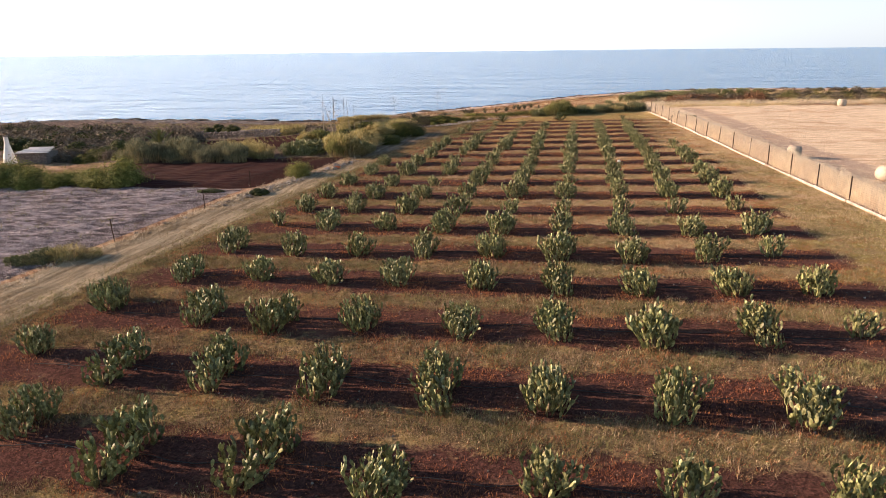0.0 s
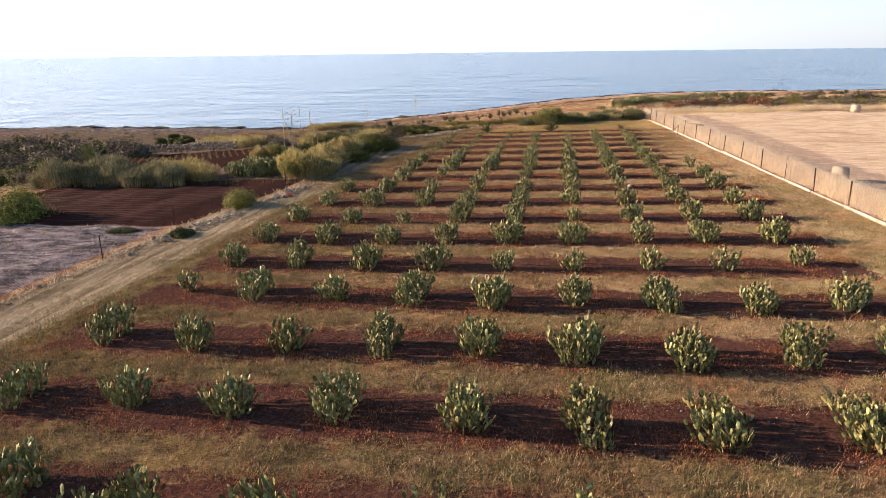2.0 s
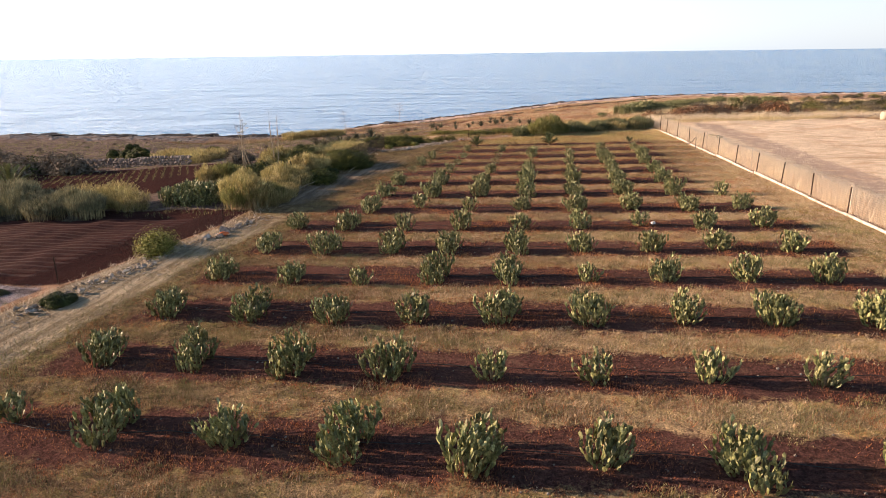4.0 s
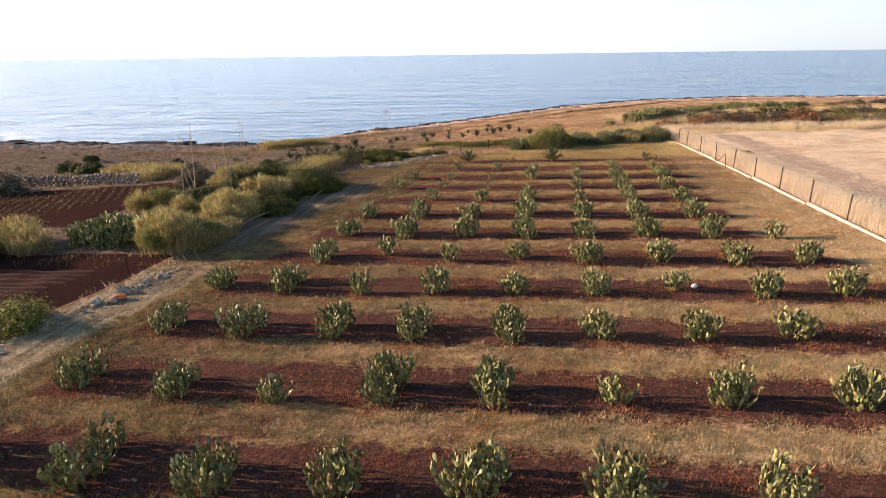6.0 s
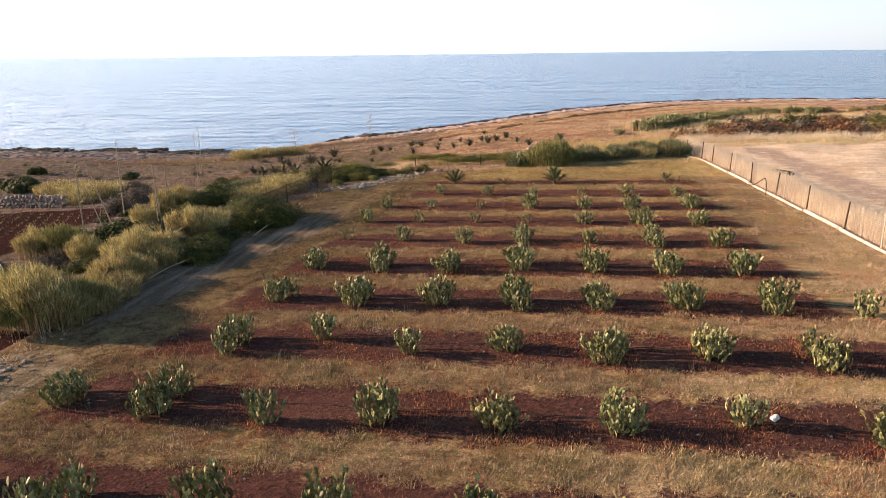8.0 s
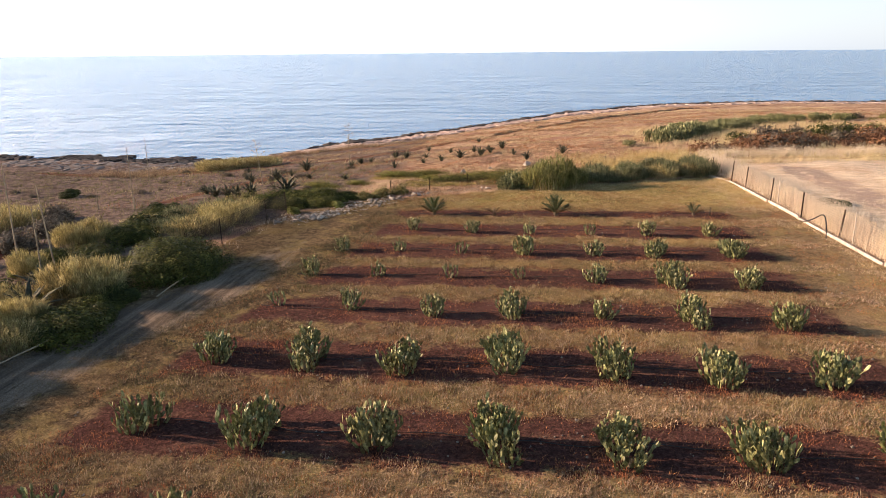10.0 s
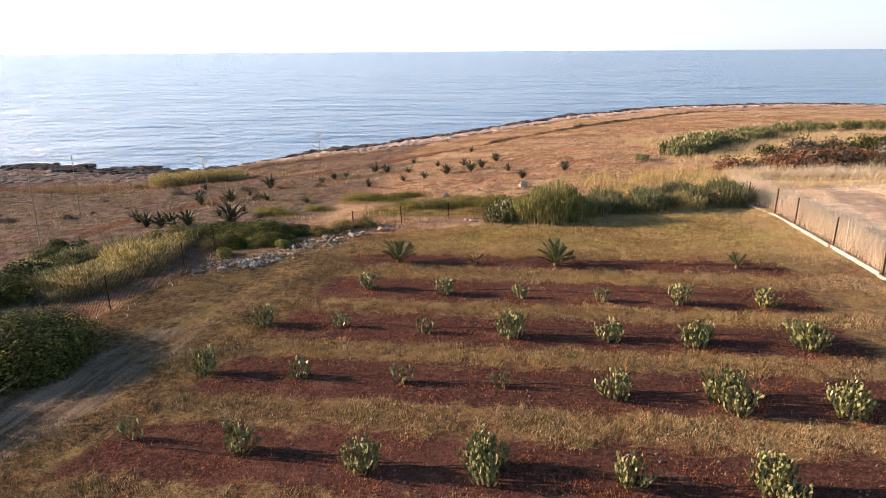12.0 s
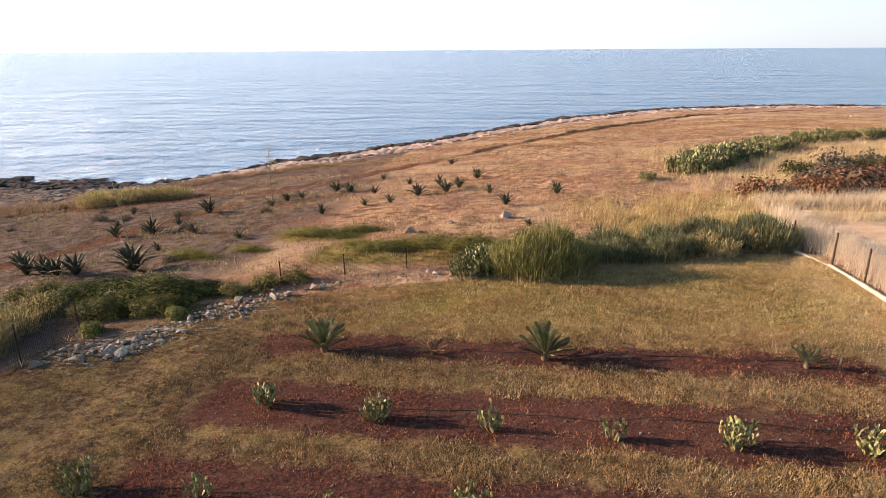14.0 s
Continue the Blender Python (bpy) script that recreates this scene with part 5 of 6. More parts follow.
# ---- young palms at the head of the field ----
def frond_mesh(material, L=1.05):
    """An arching midrib with narrow leaflets on both sides."""
    t = np.linspace(0, 1, 9)
    rib = np.stack([np.zeros(9), L * 0.8 * t, L * (0.75 * t - 0.3 * t ** 2.4)], -1)
    pieces = [tuple(map(np.asarray, bar_arrays(rib[i], rib[i + 1], 0.014 * (1.1 - t[i]), 0.014 * (1.1 - t[i + 1]), 3))) for i in range(8)]
    V, F = join_arrays(pieces)
    LV, LF = [], []
    for i in range(34):
        u = 0.16 + 0.84 * i / 34
        p = np.array([np.interp(u, t, rib[:, c]) for c in range(3)])
        for sgn in (-1, 1):
            ln = 0.34 * math.sin(math.pi * min(0.97, 0.2 + 0.75 * u)) + 0.05
            tip = p + np.array((sgn * ln * 0.62, ln * 0.75, 0.14 - 0.05 * u))
            o = len(LV)
            LV += [p + (0, -0.007, 0), p + (0, 0.007, 0), (p + tip) / 2 + (0, 0.009, 0.02), tip, (p + tip) / 2 + (0, -0.009, 0.02)]
            LF += [(o, o + 1, o + 2, o + 4), (o + 4, o + 2, o + 3, o + 3)]
    quads = np.array([q for q in LF if len(set(q)) == 4])
    tris = [q[:3] for q in LF if len(set(q)) < 4]
    V2 = np.concatenate([V, np.array(LV)])
    return mesh_of("frond", V2, [tuple(q) for q in F] + [tuple(q + len(V)) for q in quads] + [tuple(np.array(q) + len(V)) for q in tris], material)


FROND, FROND_DRY = frond_mesh(PALM_LEAF), frond_mesh(PALM_DRY, 0.85)


def young_palm(px, py, size, n, dry, label):
    r = random.Random(int(px * 10))
    root = empty("young_palm", pose(px, py, gz(px, py), 0, 0, r.uniform(0, 360)), label, "palm", "young palms")
    part("stem", fast_mesh("stem", *join_arrays([bar_arrays((0, 0, -0.1), (0, 0, 0.12), 0.1, 0.12, 9), bar_arrays((0, 0, 0.12), (0, 0, 0.26), 0.12, 0.04, 9)]), TWIG, True), root, label="short brown fibrous palm stem")
    for i in range(n):
        lift = 52 * (i / n) - 6
        part("frond", FROND, root, pose(0, 0, 0.13, 0, 0, i * 137.5) @ pose(0, 0.05, 0, lift + r.uniform(-6, 6), 0, 0) @ Matrix.Scale(r.uniform(0.8, 1.1), 4))
    for i in range(dry):
        part("frond", FROND_DRY, root, pose(0, 0, 0.1, 0, 0, i * 97 + 20) @ pose(0, 0.05, 0, -4 + r.uniform(-6, 8), 0, 0), "withered brown frond")
    root.scale = (size,) * 3
    return root


young_palm(-52.0, 79.6, 2.4, 16, 4, "broad young palm with grey-green fronds on tilled soil")
young_palm(-10.2, 101.9, 1.2, 20, 5, "young palm with arching dusty green fronds in red soil")
young_palm(-1.9, 101.7, 1.2, 20, 7, "young palm with green crown and withered lower fronds")
young_palm(6.9, 101.7, 0.8, 10, 2, "small young palm with short dark fronds in red soil")
young_palm(-6.0, 101.9, 0.75, 0, 9, "withered brown palm sapling in red soil")
ob = new("wooden_stump", fast_mesh("wooden_stump", *join_arrays([bar_arrays((0, 0, -0.1), (0.02, 0, 0.5), 0.05, 0.045, 7), bar_arrays((0.02, 0, 0.5), (0.02, 0, 0.54), 0.045, 0.01, 7)]), TWIG))
ob.matrix_basis = pose(7.9, 101.6, gz(7.9, 101.6))
tagged(ob, "short dark wooden stump in red soil", "stump")

# ---- bales, shed, walls, stones ----
def hay_bale(px, py, dia, length, turn):
    bm = bmesh.new()
    bmesh.ops.create_cone(bm, cap_ends=True, segments=28, radius1=dia / 2, radius2=dia / 2, depth=length)
    bmesh.ops.bevel(bm, geom=[e for e in bm.edges if e.calc_face_angle(0) > 1.0], offset=0.06, segments=2, affect="EDGES")
    r = random.Random(5)
    for v in bm.verts:
        v.co *= 1 + r.uniform(-0.012, 0.012)
    me = bpy.data.meshes.new("roll")
    bm.to_mesh(me)
    bm.free()
    me.materials.append(STRAW)
    me.polygons.foreach_set("use_smooth", [len(p.vertices) < 8 for p in me.polygons])
    root = empty("hay_bale", pose(px, py, gz(px, py) + dia / 2 - 0.03, 0, 0, turn), "round straw bale lying on a stubble field", "hay bale", "straw bales on the stubble")
    part("roll", me, root, pose(0, 0, 0, 90, 0, 0))
    for k in (-0.36, -0.12, 0.12, 0.36):
        ringp = [(math.cos(a) * (dia / 2 + 0.004), k * length, math.sin(a) * (dia / 2 + 0.004)) for a in np.linspace(0, 2 * math.pi, 29)]
        part("twine", tube("twine", ringp, 0.008, PALE_POST, 3), root)


hay_bale(19.6, 65.8, 1.1, 1.05, 62)
hay_bale(44.2, 127.0, 1.2, 1.1, 50)
hay_bale(22.9, 55.0, 1.05, 1.2, 20)


def rock_mesh(seed, material, rough=0.22):
    """A broken field stone about one metre across."""
    r = random.Random(seed)
    bm = bmesh.new()
    for k in range(16):
        d = Vector((r.gauss(0, 1), r.gauss(0, 0.85), r.gauss(0, 0.75))).normalized()
        bm.verts.new(d * 0.5 * (1 + r.uniform(-rough, rough)))
    hull = bmesh.ops.convex_hull(bm, input=bm.verts)
    bmesh.ops.delete(bm, geom=[g for g in hull["geom_interior"] if isinstance(g, bmesh.types.BMVert)], context="VERTS")
    me = bpy.data.meshes.new("stone")
    bm.to_mesh(me)
    bm.free()
    me.materials.append(material)
    return me


STONES = [rock_mesh(s, LIMESTONE, 0.32) for s in range(8)]
rg = random.Random(8)


def stone_heap(label, line, width, n, size, name="stone_heap", group="", meshes=STONES, pile=0.22):
    root = empty(name, Matrix.Identity(4), label, "stones", group)
    for i in range(n):
        t = rg.random() * (len(line) - 1)
        k = int(t)
        px = line[k][0] + (line[k + 1][0] - line[k][0]) * (t - k) + rg.gauss(0, width * 0.45)
        py = line[k][1] + (line[k + 1][1] - line[k][1]) * (t - k) + rg.gauss(0, width * 0.45)
        s = size * (0.35 + 0.75 * rg.random() ** 2) * (1.8 if rg.random() < 0.06 else 1.0)
        part("stone", rg.choice(meshes), root, pose(px, py, gz(px, py) + s * 0.08 + abs(rg.gauss(0, pile * 0.3)), rg.uniform(-25, 25), rg.uniform(-25, 25), rg.uniform(0, 360)) @ Matrix.Diagonal((s * rg.uniform(0.8, 1.4), s * rg.uniform(0.7, 1.1), s * rg.uniform(0.5, 0.9), 1)))
    return root


stone_heap("heap of pale broken limestone along the field corner", [(-20.6, 101.3), (-18.8, 101.6), (-18.0, 103.2)], 1.3, 150, 0.3)
stone_heap("straggling heap of pale limestone rubble below scrub", [(-17.6, 104.2), (-16.4, 105.8), (-15.2, 107.0), (-14.3, 108.2)], 1.2, 120, 0.28)
stone_heap("line of pale field stones at the foot of the hedge", [(-13.6, 109.2), (-9.5, 111.2), (-5.8, 112.0)], 0.7, 40, 0.26)
stone_heap("low line of small field stones along the track", [(-25.4, 44.5), (-24.9, 49.0), (-23.9, 53.0), (-22.9, 56.5)], 0.7, 110, 0.3)
stone_heap("scattered boundary stones in dry grass beside the netting", [(-23.4, 58.6), (-22.6, 60.5), (-22.0, 63.2), (-21.8, 66.0)], 0.4, 60, 0.3)
stone_heap("few weathered stones in dry grass by a fence", [(-27.6, 27), (-26.2, 36), (-25.6, 43)], 0.5, 40, 0.22)
# broken chips between the larger stones
chips = []
for line, n in (([(-20.9, 101.2), (-18.8, 101.8), (-18.0, 103.4), (-16.4, 105.8), (-14.3, 108.2)], 800), ([(-13.6, 109.2), (-9.5, 111.2), (-5.8, 112.0)], 120), ([(-25.4, 44.5), (-23.9, 53.0), (-22.0, 63.2), (-21.8, 66.0)], 500)):
    for _ in range(n):
        t = rg.random() * (len(line) - 1)
        k = int(t)
        px = line[k][0] + (line[k + 1][0] - line[k][0]) * (t - k) + rg.gauss(0, 0.75)
        py = line[k][1] + (line[k + 1][1] - line[k][1]) * (t - k) + rg.gauss(0, 0.75)
        s = 0.04 + 0.13 * rg.random() ** 2
        V = np.array([v.co[:] for v in STONES[0].vertices]) * (s * rg.uniform(0.8, 1.6), s, s * 0.7)
        chips.append((V + (px, py, gz(px, py) + s * 0.15), np.array([q.vertices[:] for q in STONES[0].polygons])))
tagged(new("stone_chips", fast_mesh("stone_chips", *join_arrays(chips), LIMESTONE)), "pale limestone chips strewn among field stones", "stones", kind="stuff")
for px, py, s in ((-22.3, 62.4, 0.75), (-21.9, 61.0, 0.55), (-22.7, 60.8, 0.6), (-4.7, 124.7, 0.8), (-10.6, 120.8, 0.8), (-8.2, 123, 0.5), (3.1, 128.5, 0.5)):
    ob = new("boulder", rg.choice(STONES))
    ob.matrix_basis = pose(px, py, gz(px, py) + 0.15 * s, rg.uniform(-10, 10), 0, rg.uniform(0, 360))
    ob.scale = (s, s, s * 0.8)
    tagged(ob, "pale limestone boulder resting in dry grass", "boulder", "loose boulders")
ob = new("terracotta_lump", rock_mesh(90, TERRACOTTA, 0.12))
ob.matrix_basis = pose(-21.8, 61.4, gz(-21.8, 61.4) + 0.14, 0, 0, 30)
ob.scale = (0.62, 0.5, 0.42)
tagged(ob, "orange terracotta lump among boundary stones", "stone")
for px, py, ex, ey in ((-20.5, 84.4, -20.2, 89.2), (-22.3, 75.6, -21.6, 78.8)):
    pts = [(px + (ex - px) * t, py + (ey - py) * t, gz(px, py) + 0.12 + 0.3 * t + 0.05 * math.sin(5 * t)) for t in np.linspace(0, 1, 7)]
    tagged(new("fallen_stalk", tube("fallen_stalk", pts, 0.035, STALK)), "bleached fallen agave stalk lying beside scrub", "dead stalk", "fallen stalks")

ob = new("plastic_bag", rock_mesh(91, WHITEWASH, 0.25))
ob.matrix_basis = pose(4.3, 64.2, gz(4.3, 64.2) + 0.08, 0, 0, 60)
ob.scale = (0.42, 0.26, 0.22)
tagged(ob, "crumpled white plastic bag lying on soil", "bag")

# dry stone wall between the western plots
wall = empty("dry_stone_wall", Matrix.Identity(4), "grey dry stone wall of stacked field stones", "wall", kind="structure")
WALL_STONES = [rock_mesh(s, DRYSTONE, 0.15) for s in range(20, 25)]
for i in range(46):
    for k in range(4):
        px = -65 + 22 * (i + 0.5 * (k % 2)) / 46
        py = 100.5 - 3.6 * (px + 65) / 22 + rg.uniform(-0.06, 0.06)
        part("stone", rg.choice(WALL_STONES), wall, pose(px, py, gz(px, py) + 0.14 + 0.27 * k, rg.uniform(-8, 8), rg.uniform(-8, 8), rg.uniform(-15, 15)) @ Matrix.Diagonal((0.66 * rg.uniform(0.8, 1.2), 0.55, 0.42 * rg.uniform(0.85, 1.15), 1)))

# low stone edge beyond the stubble
stone_heap("low pale stone edge beyond the stubble field", [(30, 129.4), (46, 131.8), (66, 135)], 0.5, 120, 0.8, pile=0.5)


# whitewashed shed with a tapering white chimney
def shed(px, py):
    root = empty("garden_shed", pose(px, py, gz(px, py), 0, 0, 16), "low stone shed roofed with stacked pale sheets", "shed")
    def bev(name, sx, sy, sz, cx, cy, cz, material, label="", off=0.03):
        bm = bmesh.new()
        bmesh.ops.create_cube(bm, size=1.0)
        bmesh.ops.scale(bm, vec=(sx, sy, sz), verts=bm.verts)
        bmesh.ops.translate(bm, vec=(cx, cy, cz), verts=bm.verts)
        bmesh.ops.bevel(bm, geom=bm.edges[:], offset=off, segments=1, affect="EDGES")
        me = bpy.data.meshes.new(name)
        bm.to_mesh(me)
        bm.free()
        me.materials.append(material)
        return part(name, me, root, label=label)
    bev("wall", 4.0, 0.3, 1.7, 0, -1.7, 0.75, DRYSTONE)
    bev("wall", 4.0, 0.3, 1.7, 0, 1.7, 0.75, DRYSTONE)
    bev("wall", 0.3, 3.1, 1.7, 1.85, 0, 0.75, DRYSTONE)
    bev("wall", 0.3, 3.1, 1.7, -1.85, 0, 0.75, WHITEWASH, "whitewashed end wall")
    for i in range(6):
        bev("roof_sheet", 4.5 - 0.25 * i, 0.75, 0.06, 0.1 * (-1) ** i, -1.75 + 0.68 * i, 1.68 + 0.06 * i, ROOFING, off=0.01)
    root.scale = (0.78,) * 3
    kiln = empty("whitewashed_oven", pose(px - 3.2, py - 0.6, gz(px - 3.2, py - 0.6)) @ Matrix.Scale(0.74, 4), "whitewashed garden oven with a tapering chimney beside a shed", "oven")
    bm = bmesh.new()
    bmesh.ops.create_cone(bm, cap_ends=True, segments=16, radius1=1.0, radius2=0.36, depth=3.0)
    bmesh.ops.translate(bm, vec=(0, 0, 1.4), verts=bm.verts)
    r2 = bmesh.ops.create_cone(bm, cap_ends=True, segments=16, radius1=0.36, radius2=0.3, depth=1.2)
    bmesh.ops.translate(bm, vec=(0, 0, 3.4), verts=r2["verts"])
    me = bpy.data.meshes.new("chimney")
    bm.to_mesh(me)
    bm.free()
    me.materials.append(WHITEWASH)
    ch = part("chimney", me, kiln, label="tapering whitewashed chimney")
    bm = bmesh.new()
    bmesh.ops.create_cone(bm, cap_ends=True, segments=14, radius1=0.4, radius2=0.34, depth=0.16)
    bmesh.ops.translate(bm, vec=(0, 0, 4.02), verts=bm.verts)
    me = bpy.data.meshes.new("chimney_cap")
    bm.to_mesh(me)
    bm.free()
    me.materials.append(DRYSTONE)
    part("chimney_cap", me, ch)
    return root


shed(-58.9, 66.8)

# ---- rocky shore ----
rg = random.Random(14)
SHORE_STONES = [rock_mesh(s, SHORE_ROCK, 0.3) for s in range(40, 46)]
PALE_STONES = [rock_mesh(s, PINK_ROCK, 0.3) for s in range(46, 50)]


def rock_band(name, label, n, d0, d1, size, protos, xs, flat=0.55, sink=0.1):
    rs = np.random.RandomState(n)
    pieces = []
    P = []
    for p in protos:
        P.append((np.array([v.co[:] for v in p.vertices]), np.array([q.vertices[:] for q in p.polygons])))
    for _ in range(n):
        px = rs.uniform(*xs)
        py = float(shore(px)) - rs.uniform(d0, d1) + 1.5 * math.sin(0.9 * px) * math.sin(0.23 * px) + 1.2 * math.sin(0.37 * px)
        s = size * rs.uniform(0.3, 1.0) ** 1.3
        a = rs.uniform(0, 6.28)
        V, F = P[rs.randint(len(P))]
        c, q = math.cos(a), math.sin(a)
        W = V * (s * rs.uniform(1.0, 2.2), s, s * flat)
        W = np.stack([W[:, 0] * c - W[:, 1] * q, W[:, 0] * q + W[:, 1] * c, W[:, 2]], -1)
        pieces.append((W + (px, py, max(gz(px, py), SEA_Z) + sink * s), F))
    ob = new(name, fast_mesh(name, *join_arrays(pieces), protos[0].materials[0]))
    return tagged(ob, label, "rocks", kind="stuff")


rock_band("shore_rocks", "dark wet rocks along the waterline", 1700, -3.0, 2.5, 1.5, SHORE_STONES, (-140, -44), 0.5, 0.1)
rock_band("wet_rocks", "dark jagged rocks along the eastern waterline", 3900, -4.0, 3.0, 2.3, SHORE_STONES, (-44, 130), 0.6, 0.15)
rock_band("ledge_rocks", "pale pinkish rock ledges above the waterline", 4600, 2.0, 14, 1.7, PALE_STONES, (-46, 130), 0.32, 0.08)
rock_band("grey_ledges", "low weathered rock outcrops near the western shore", 900, 2.5, 14, 1.3, [rock_mesh(s, DRYSTONE, 0.3) for s in (60, 61, 62)], (-140, -40), 0.25, 0.0)
rock_band("headland_rocks", "dark low rock shelf at the water's edge", 150, -5, 1, 2.2, SHORE_STONES, (-85, -60), 0.4, 0.0)

# ---- grasses, as loose growth ----
def grass(name, label, px, py, h, w, lean, material, wind=(0.1, -0.03), per=3, clump=0.12, seed=1):
    """Tufts of per blades at the places px, py."""
    rs = np.random.RandomState(seed)
    X = np.repeat(px, per) + rs.normal(0, clump, len(px) * per)
    Y = np.repeat(py, per) + rs.normal(0, clump, len(px) * per)
    H = np.repeat(h, per) * rs.uniform(0.6, 1.15, len(X))
    base = np.stack([X, Y, ground_z(X, Y) - 0.02], -1)
    L = rs.normal(0, lean, (len(X), 2)) + wind
    k = len(X)
    a = rs.uniform(0, 2 * math.pi, k)
    s = np.stack([np.cos(a), np.sin(a), np.zeros(k)], -1) * (w * rs.uniform(0.6, 1.3, k) / 2)[:, None]
    tip = base + np.stack([L[:, 0] * H, L[:, 1] * H, H], -1)
    V = np.stack([base - s, base + s, tip], 1).reshape(-1, 3)
    F = np.arange(3 * k).reshape(-1, 3)
    return tagged(new(name, fast_mesh(name, V, F, material)), label, "grass", kind="stuff")


rs = np.random.RandomState(5)


def spots(n, x0, x1, y0, y1, keep):
    X, Y = rs.uniform(x0, x1, n), rs.uniform(y0, y1, n)
    k = rs.uniform(0, 1, n) < keep(X, Y)
    return X[k], Y[k]


def patchy(X, Y, f, lo, hi):
    v = np.sin(f * X + 1.7 * np.sin(f * 0.6 * Y)) * np.sin(f * 1.2 * Y + 1.3 * np.sin(f * 0.8 * X)) * 0.5 + 0.5
    return lo + (hi - lo) * v


def between_rows(X, Y):
    """1 on the grass between the bands of soil, 0 on the soil."""
    bent = Y + soft(Y, 84, 103) * (0.05 * X + 1.3)
    t = np.abs(((bent - 8.3 - 0.95) / 4.95 + 0.5) % 1.0 - 0.5) * 4.95
    v = t + 0.25 * np.sin(1.3 * X + Y) + 0.2 * np.sin(2.9 * X + 1.7 * np.sin(Y)) + 0.16 * np.sin(7.1 * X + 3 * Y) - 0.2 * soft(Y, 74, 84) * (1 - soft(Y, 98, 102)) + 0.6 * soft(Y, 99.4, 100.2)
    return soft(v, 1.3, 1.95)


def tufted(X, Y, h):
    """Heights that swell and thin out in tufts a metre or two across."""
    return h * (0.35 + patchy(X, Y, 2.3, 0, 0.65) + patchy(X + 4, Y, 0.9, 0, 0.4))


def in_field(X, Y):
    return (X > west_x(Y)) & (X < fence_x(Y) - 0.4) & (Y < 111 + 0.3 * (X + 5))


def orchard_edge(Y):
    return np.interp(Y, [0, 30, 45, 58, 75, 82, 90, 100], [-22.5, -21, -19.8, -19, -16.2, -15.6, -13.4, -13.0])


ORCH = lambda X, Y: in_field(X, Y) & (X > orchard_edge(Y) - 1.2)
WEST = lambda X, Y: 1 - soft(X, -19 + 4 * soft(Y, 55, 75), -8 + 7 * soft(Y, 55, 75))
EAST = lambda X, Y: np.clip(soft(X, -9 + 18 * soft(Y, 60, 75), 5 + 8 * soft(Y, 60, 75)) + 0.6 * soft(Y, 103, 106), 0, 1)
STRIPS = lambda X, Y: np.where((Y < 104.6) & (X < 12.8), between_rows(X, Y), 1.0)
TRACK = lambda X, Y: np.exp(-((X - np.interp(Y, [70, 79, 84, 90, 99, 106], [-22.5, -20.6, -18.6, -17.6, -16.6, -14.5])) / 1.4) ** 2) * soft(Y, 68, 74)
X, Y = spots(230000, -9, 22, 6, 118, lambda X, Y: ORCH(X, Y) * STRIPS(X, Y) * EAST(X, Y) * (0.3 + 0.7 * soft(Y, 24, 50)) * patchy(X, Y, 0.9, 0.1, 1.0) * patchy(X, Y, 0.35, 0.3, 1.0))
grass("meadow_grass", "short pale yellow grass along the east margin", X, Y, tufted(X, Y, rs.uniform(0.06, 0.15, len(X))), 0.021, 0.4, EAST_GRASS, per=6, clump=0.12, seed=31)
X, Y = spots(260000, -23, 14, 6, 112, lambda X, Y: ORCH(X, Y) * STRIPS(X, Y) * np.maximum(WEST(X, Y) * (1 - 0.45 * soft(Y, 60, 74)), 0.5 * patchy(X, Y, 1.4, 0, 1) ** 2) * patchy(X, Y, 1.2, 0.2, 1.0))
grass("brown_grass", "short brown-green grass in the strips", X, Y, tufted(X, Y, rs.uniform(0.07, 0.19, len(X))), 0.019, 0.4, WEST_GRASS, per=6, clump=0.12, seed=32)
X, Y = spots(340000, -23, 22, 6, 118, lambda X, Y: ORCH(X, Y) * (1 - 0.6 * WEST(X, Y)) * (1 - 0.6 * EAST(X, Y)) * np.where((Y < 104.6) & (X < 12.8), between_rows(X, Y), 1.0) * patchy(X, Y, 1.5, 0.05, 1.0) * (0.55 + 0.45 * soft(Y, 26, 46)) * (1 - 0.8 * soft(Y, 70, 86)))
grass("strip_grass", "short dry grass strips between red soil rows", X, Y, tufted(X, Y, rs.uniform(0.07, 0.18, len(X))), 0.021, 0.4, DRY_GRASS, per=6, clump=0.12, seed=2)
X, Y = spots(430000, -23, 22, 6, 118, lambda X, Y: ORCH(X, Y) * (1 - 0.6 * WEST(X, Y) * soft(Y, 55, 72)) * np.where((Y < 104.6) & (X < 12.8), between_rows(X, Y), 1.0) * np.maximum(patchy(X, Y, 0.6, 0.0, 1.0) ** 1.2, 0.35 * soft(Y, 70, 86) * patchy(X, Y, 1.1, 0.2, 1)) * (1 - 0.75 * soft(X, 8, 11) * soft(Y, 62, 72)) * (1 - 0.4 * soft(Y, 56, 70)))
grass("green_grass", "short olive-green weeds in the grass strips", X, Y, tufted(X, Y, rs.uniform(0.08, 0.19, len(X))), 0.019, 0.4, GREEN_GRASS, per=6, clump=0.12, seed=3)
X, Y = spots(300000, -18, 18, 66, 118, lambda X, Y: ORCH(X, Y) * soft(Y, 66, 84) * np.where((Y < 104.6) & (X < 12.8), between_rows(X, Y), 1.0) * (1 - 0.6 * soft(Y, 103, 106)) * (0.15 + 0.85 * soft(X, -15, -5)) * (1 - 0.85 * soft(X, 6, 10)) * patchy(X + 3, Y, 0.8, 0.1, 1.0))
grass("ochre_grass", "ochre dry grass at the seaward end of the field", X, Y, tufted(X, Y, rs.uniform(0.07, 0.17, len(X))), 0.021, 0.4, ORANGE_GRASS, per=6, clump=0.12, seed=33)
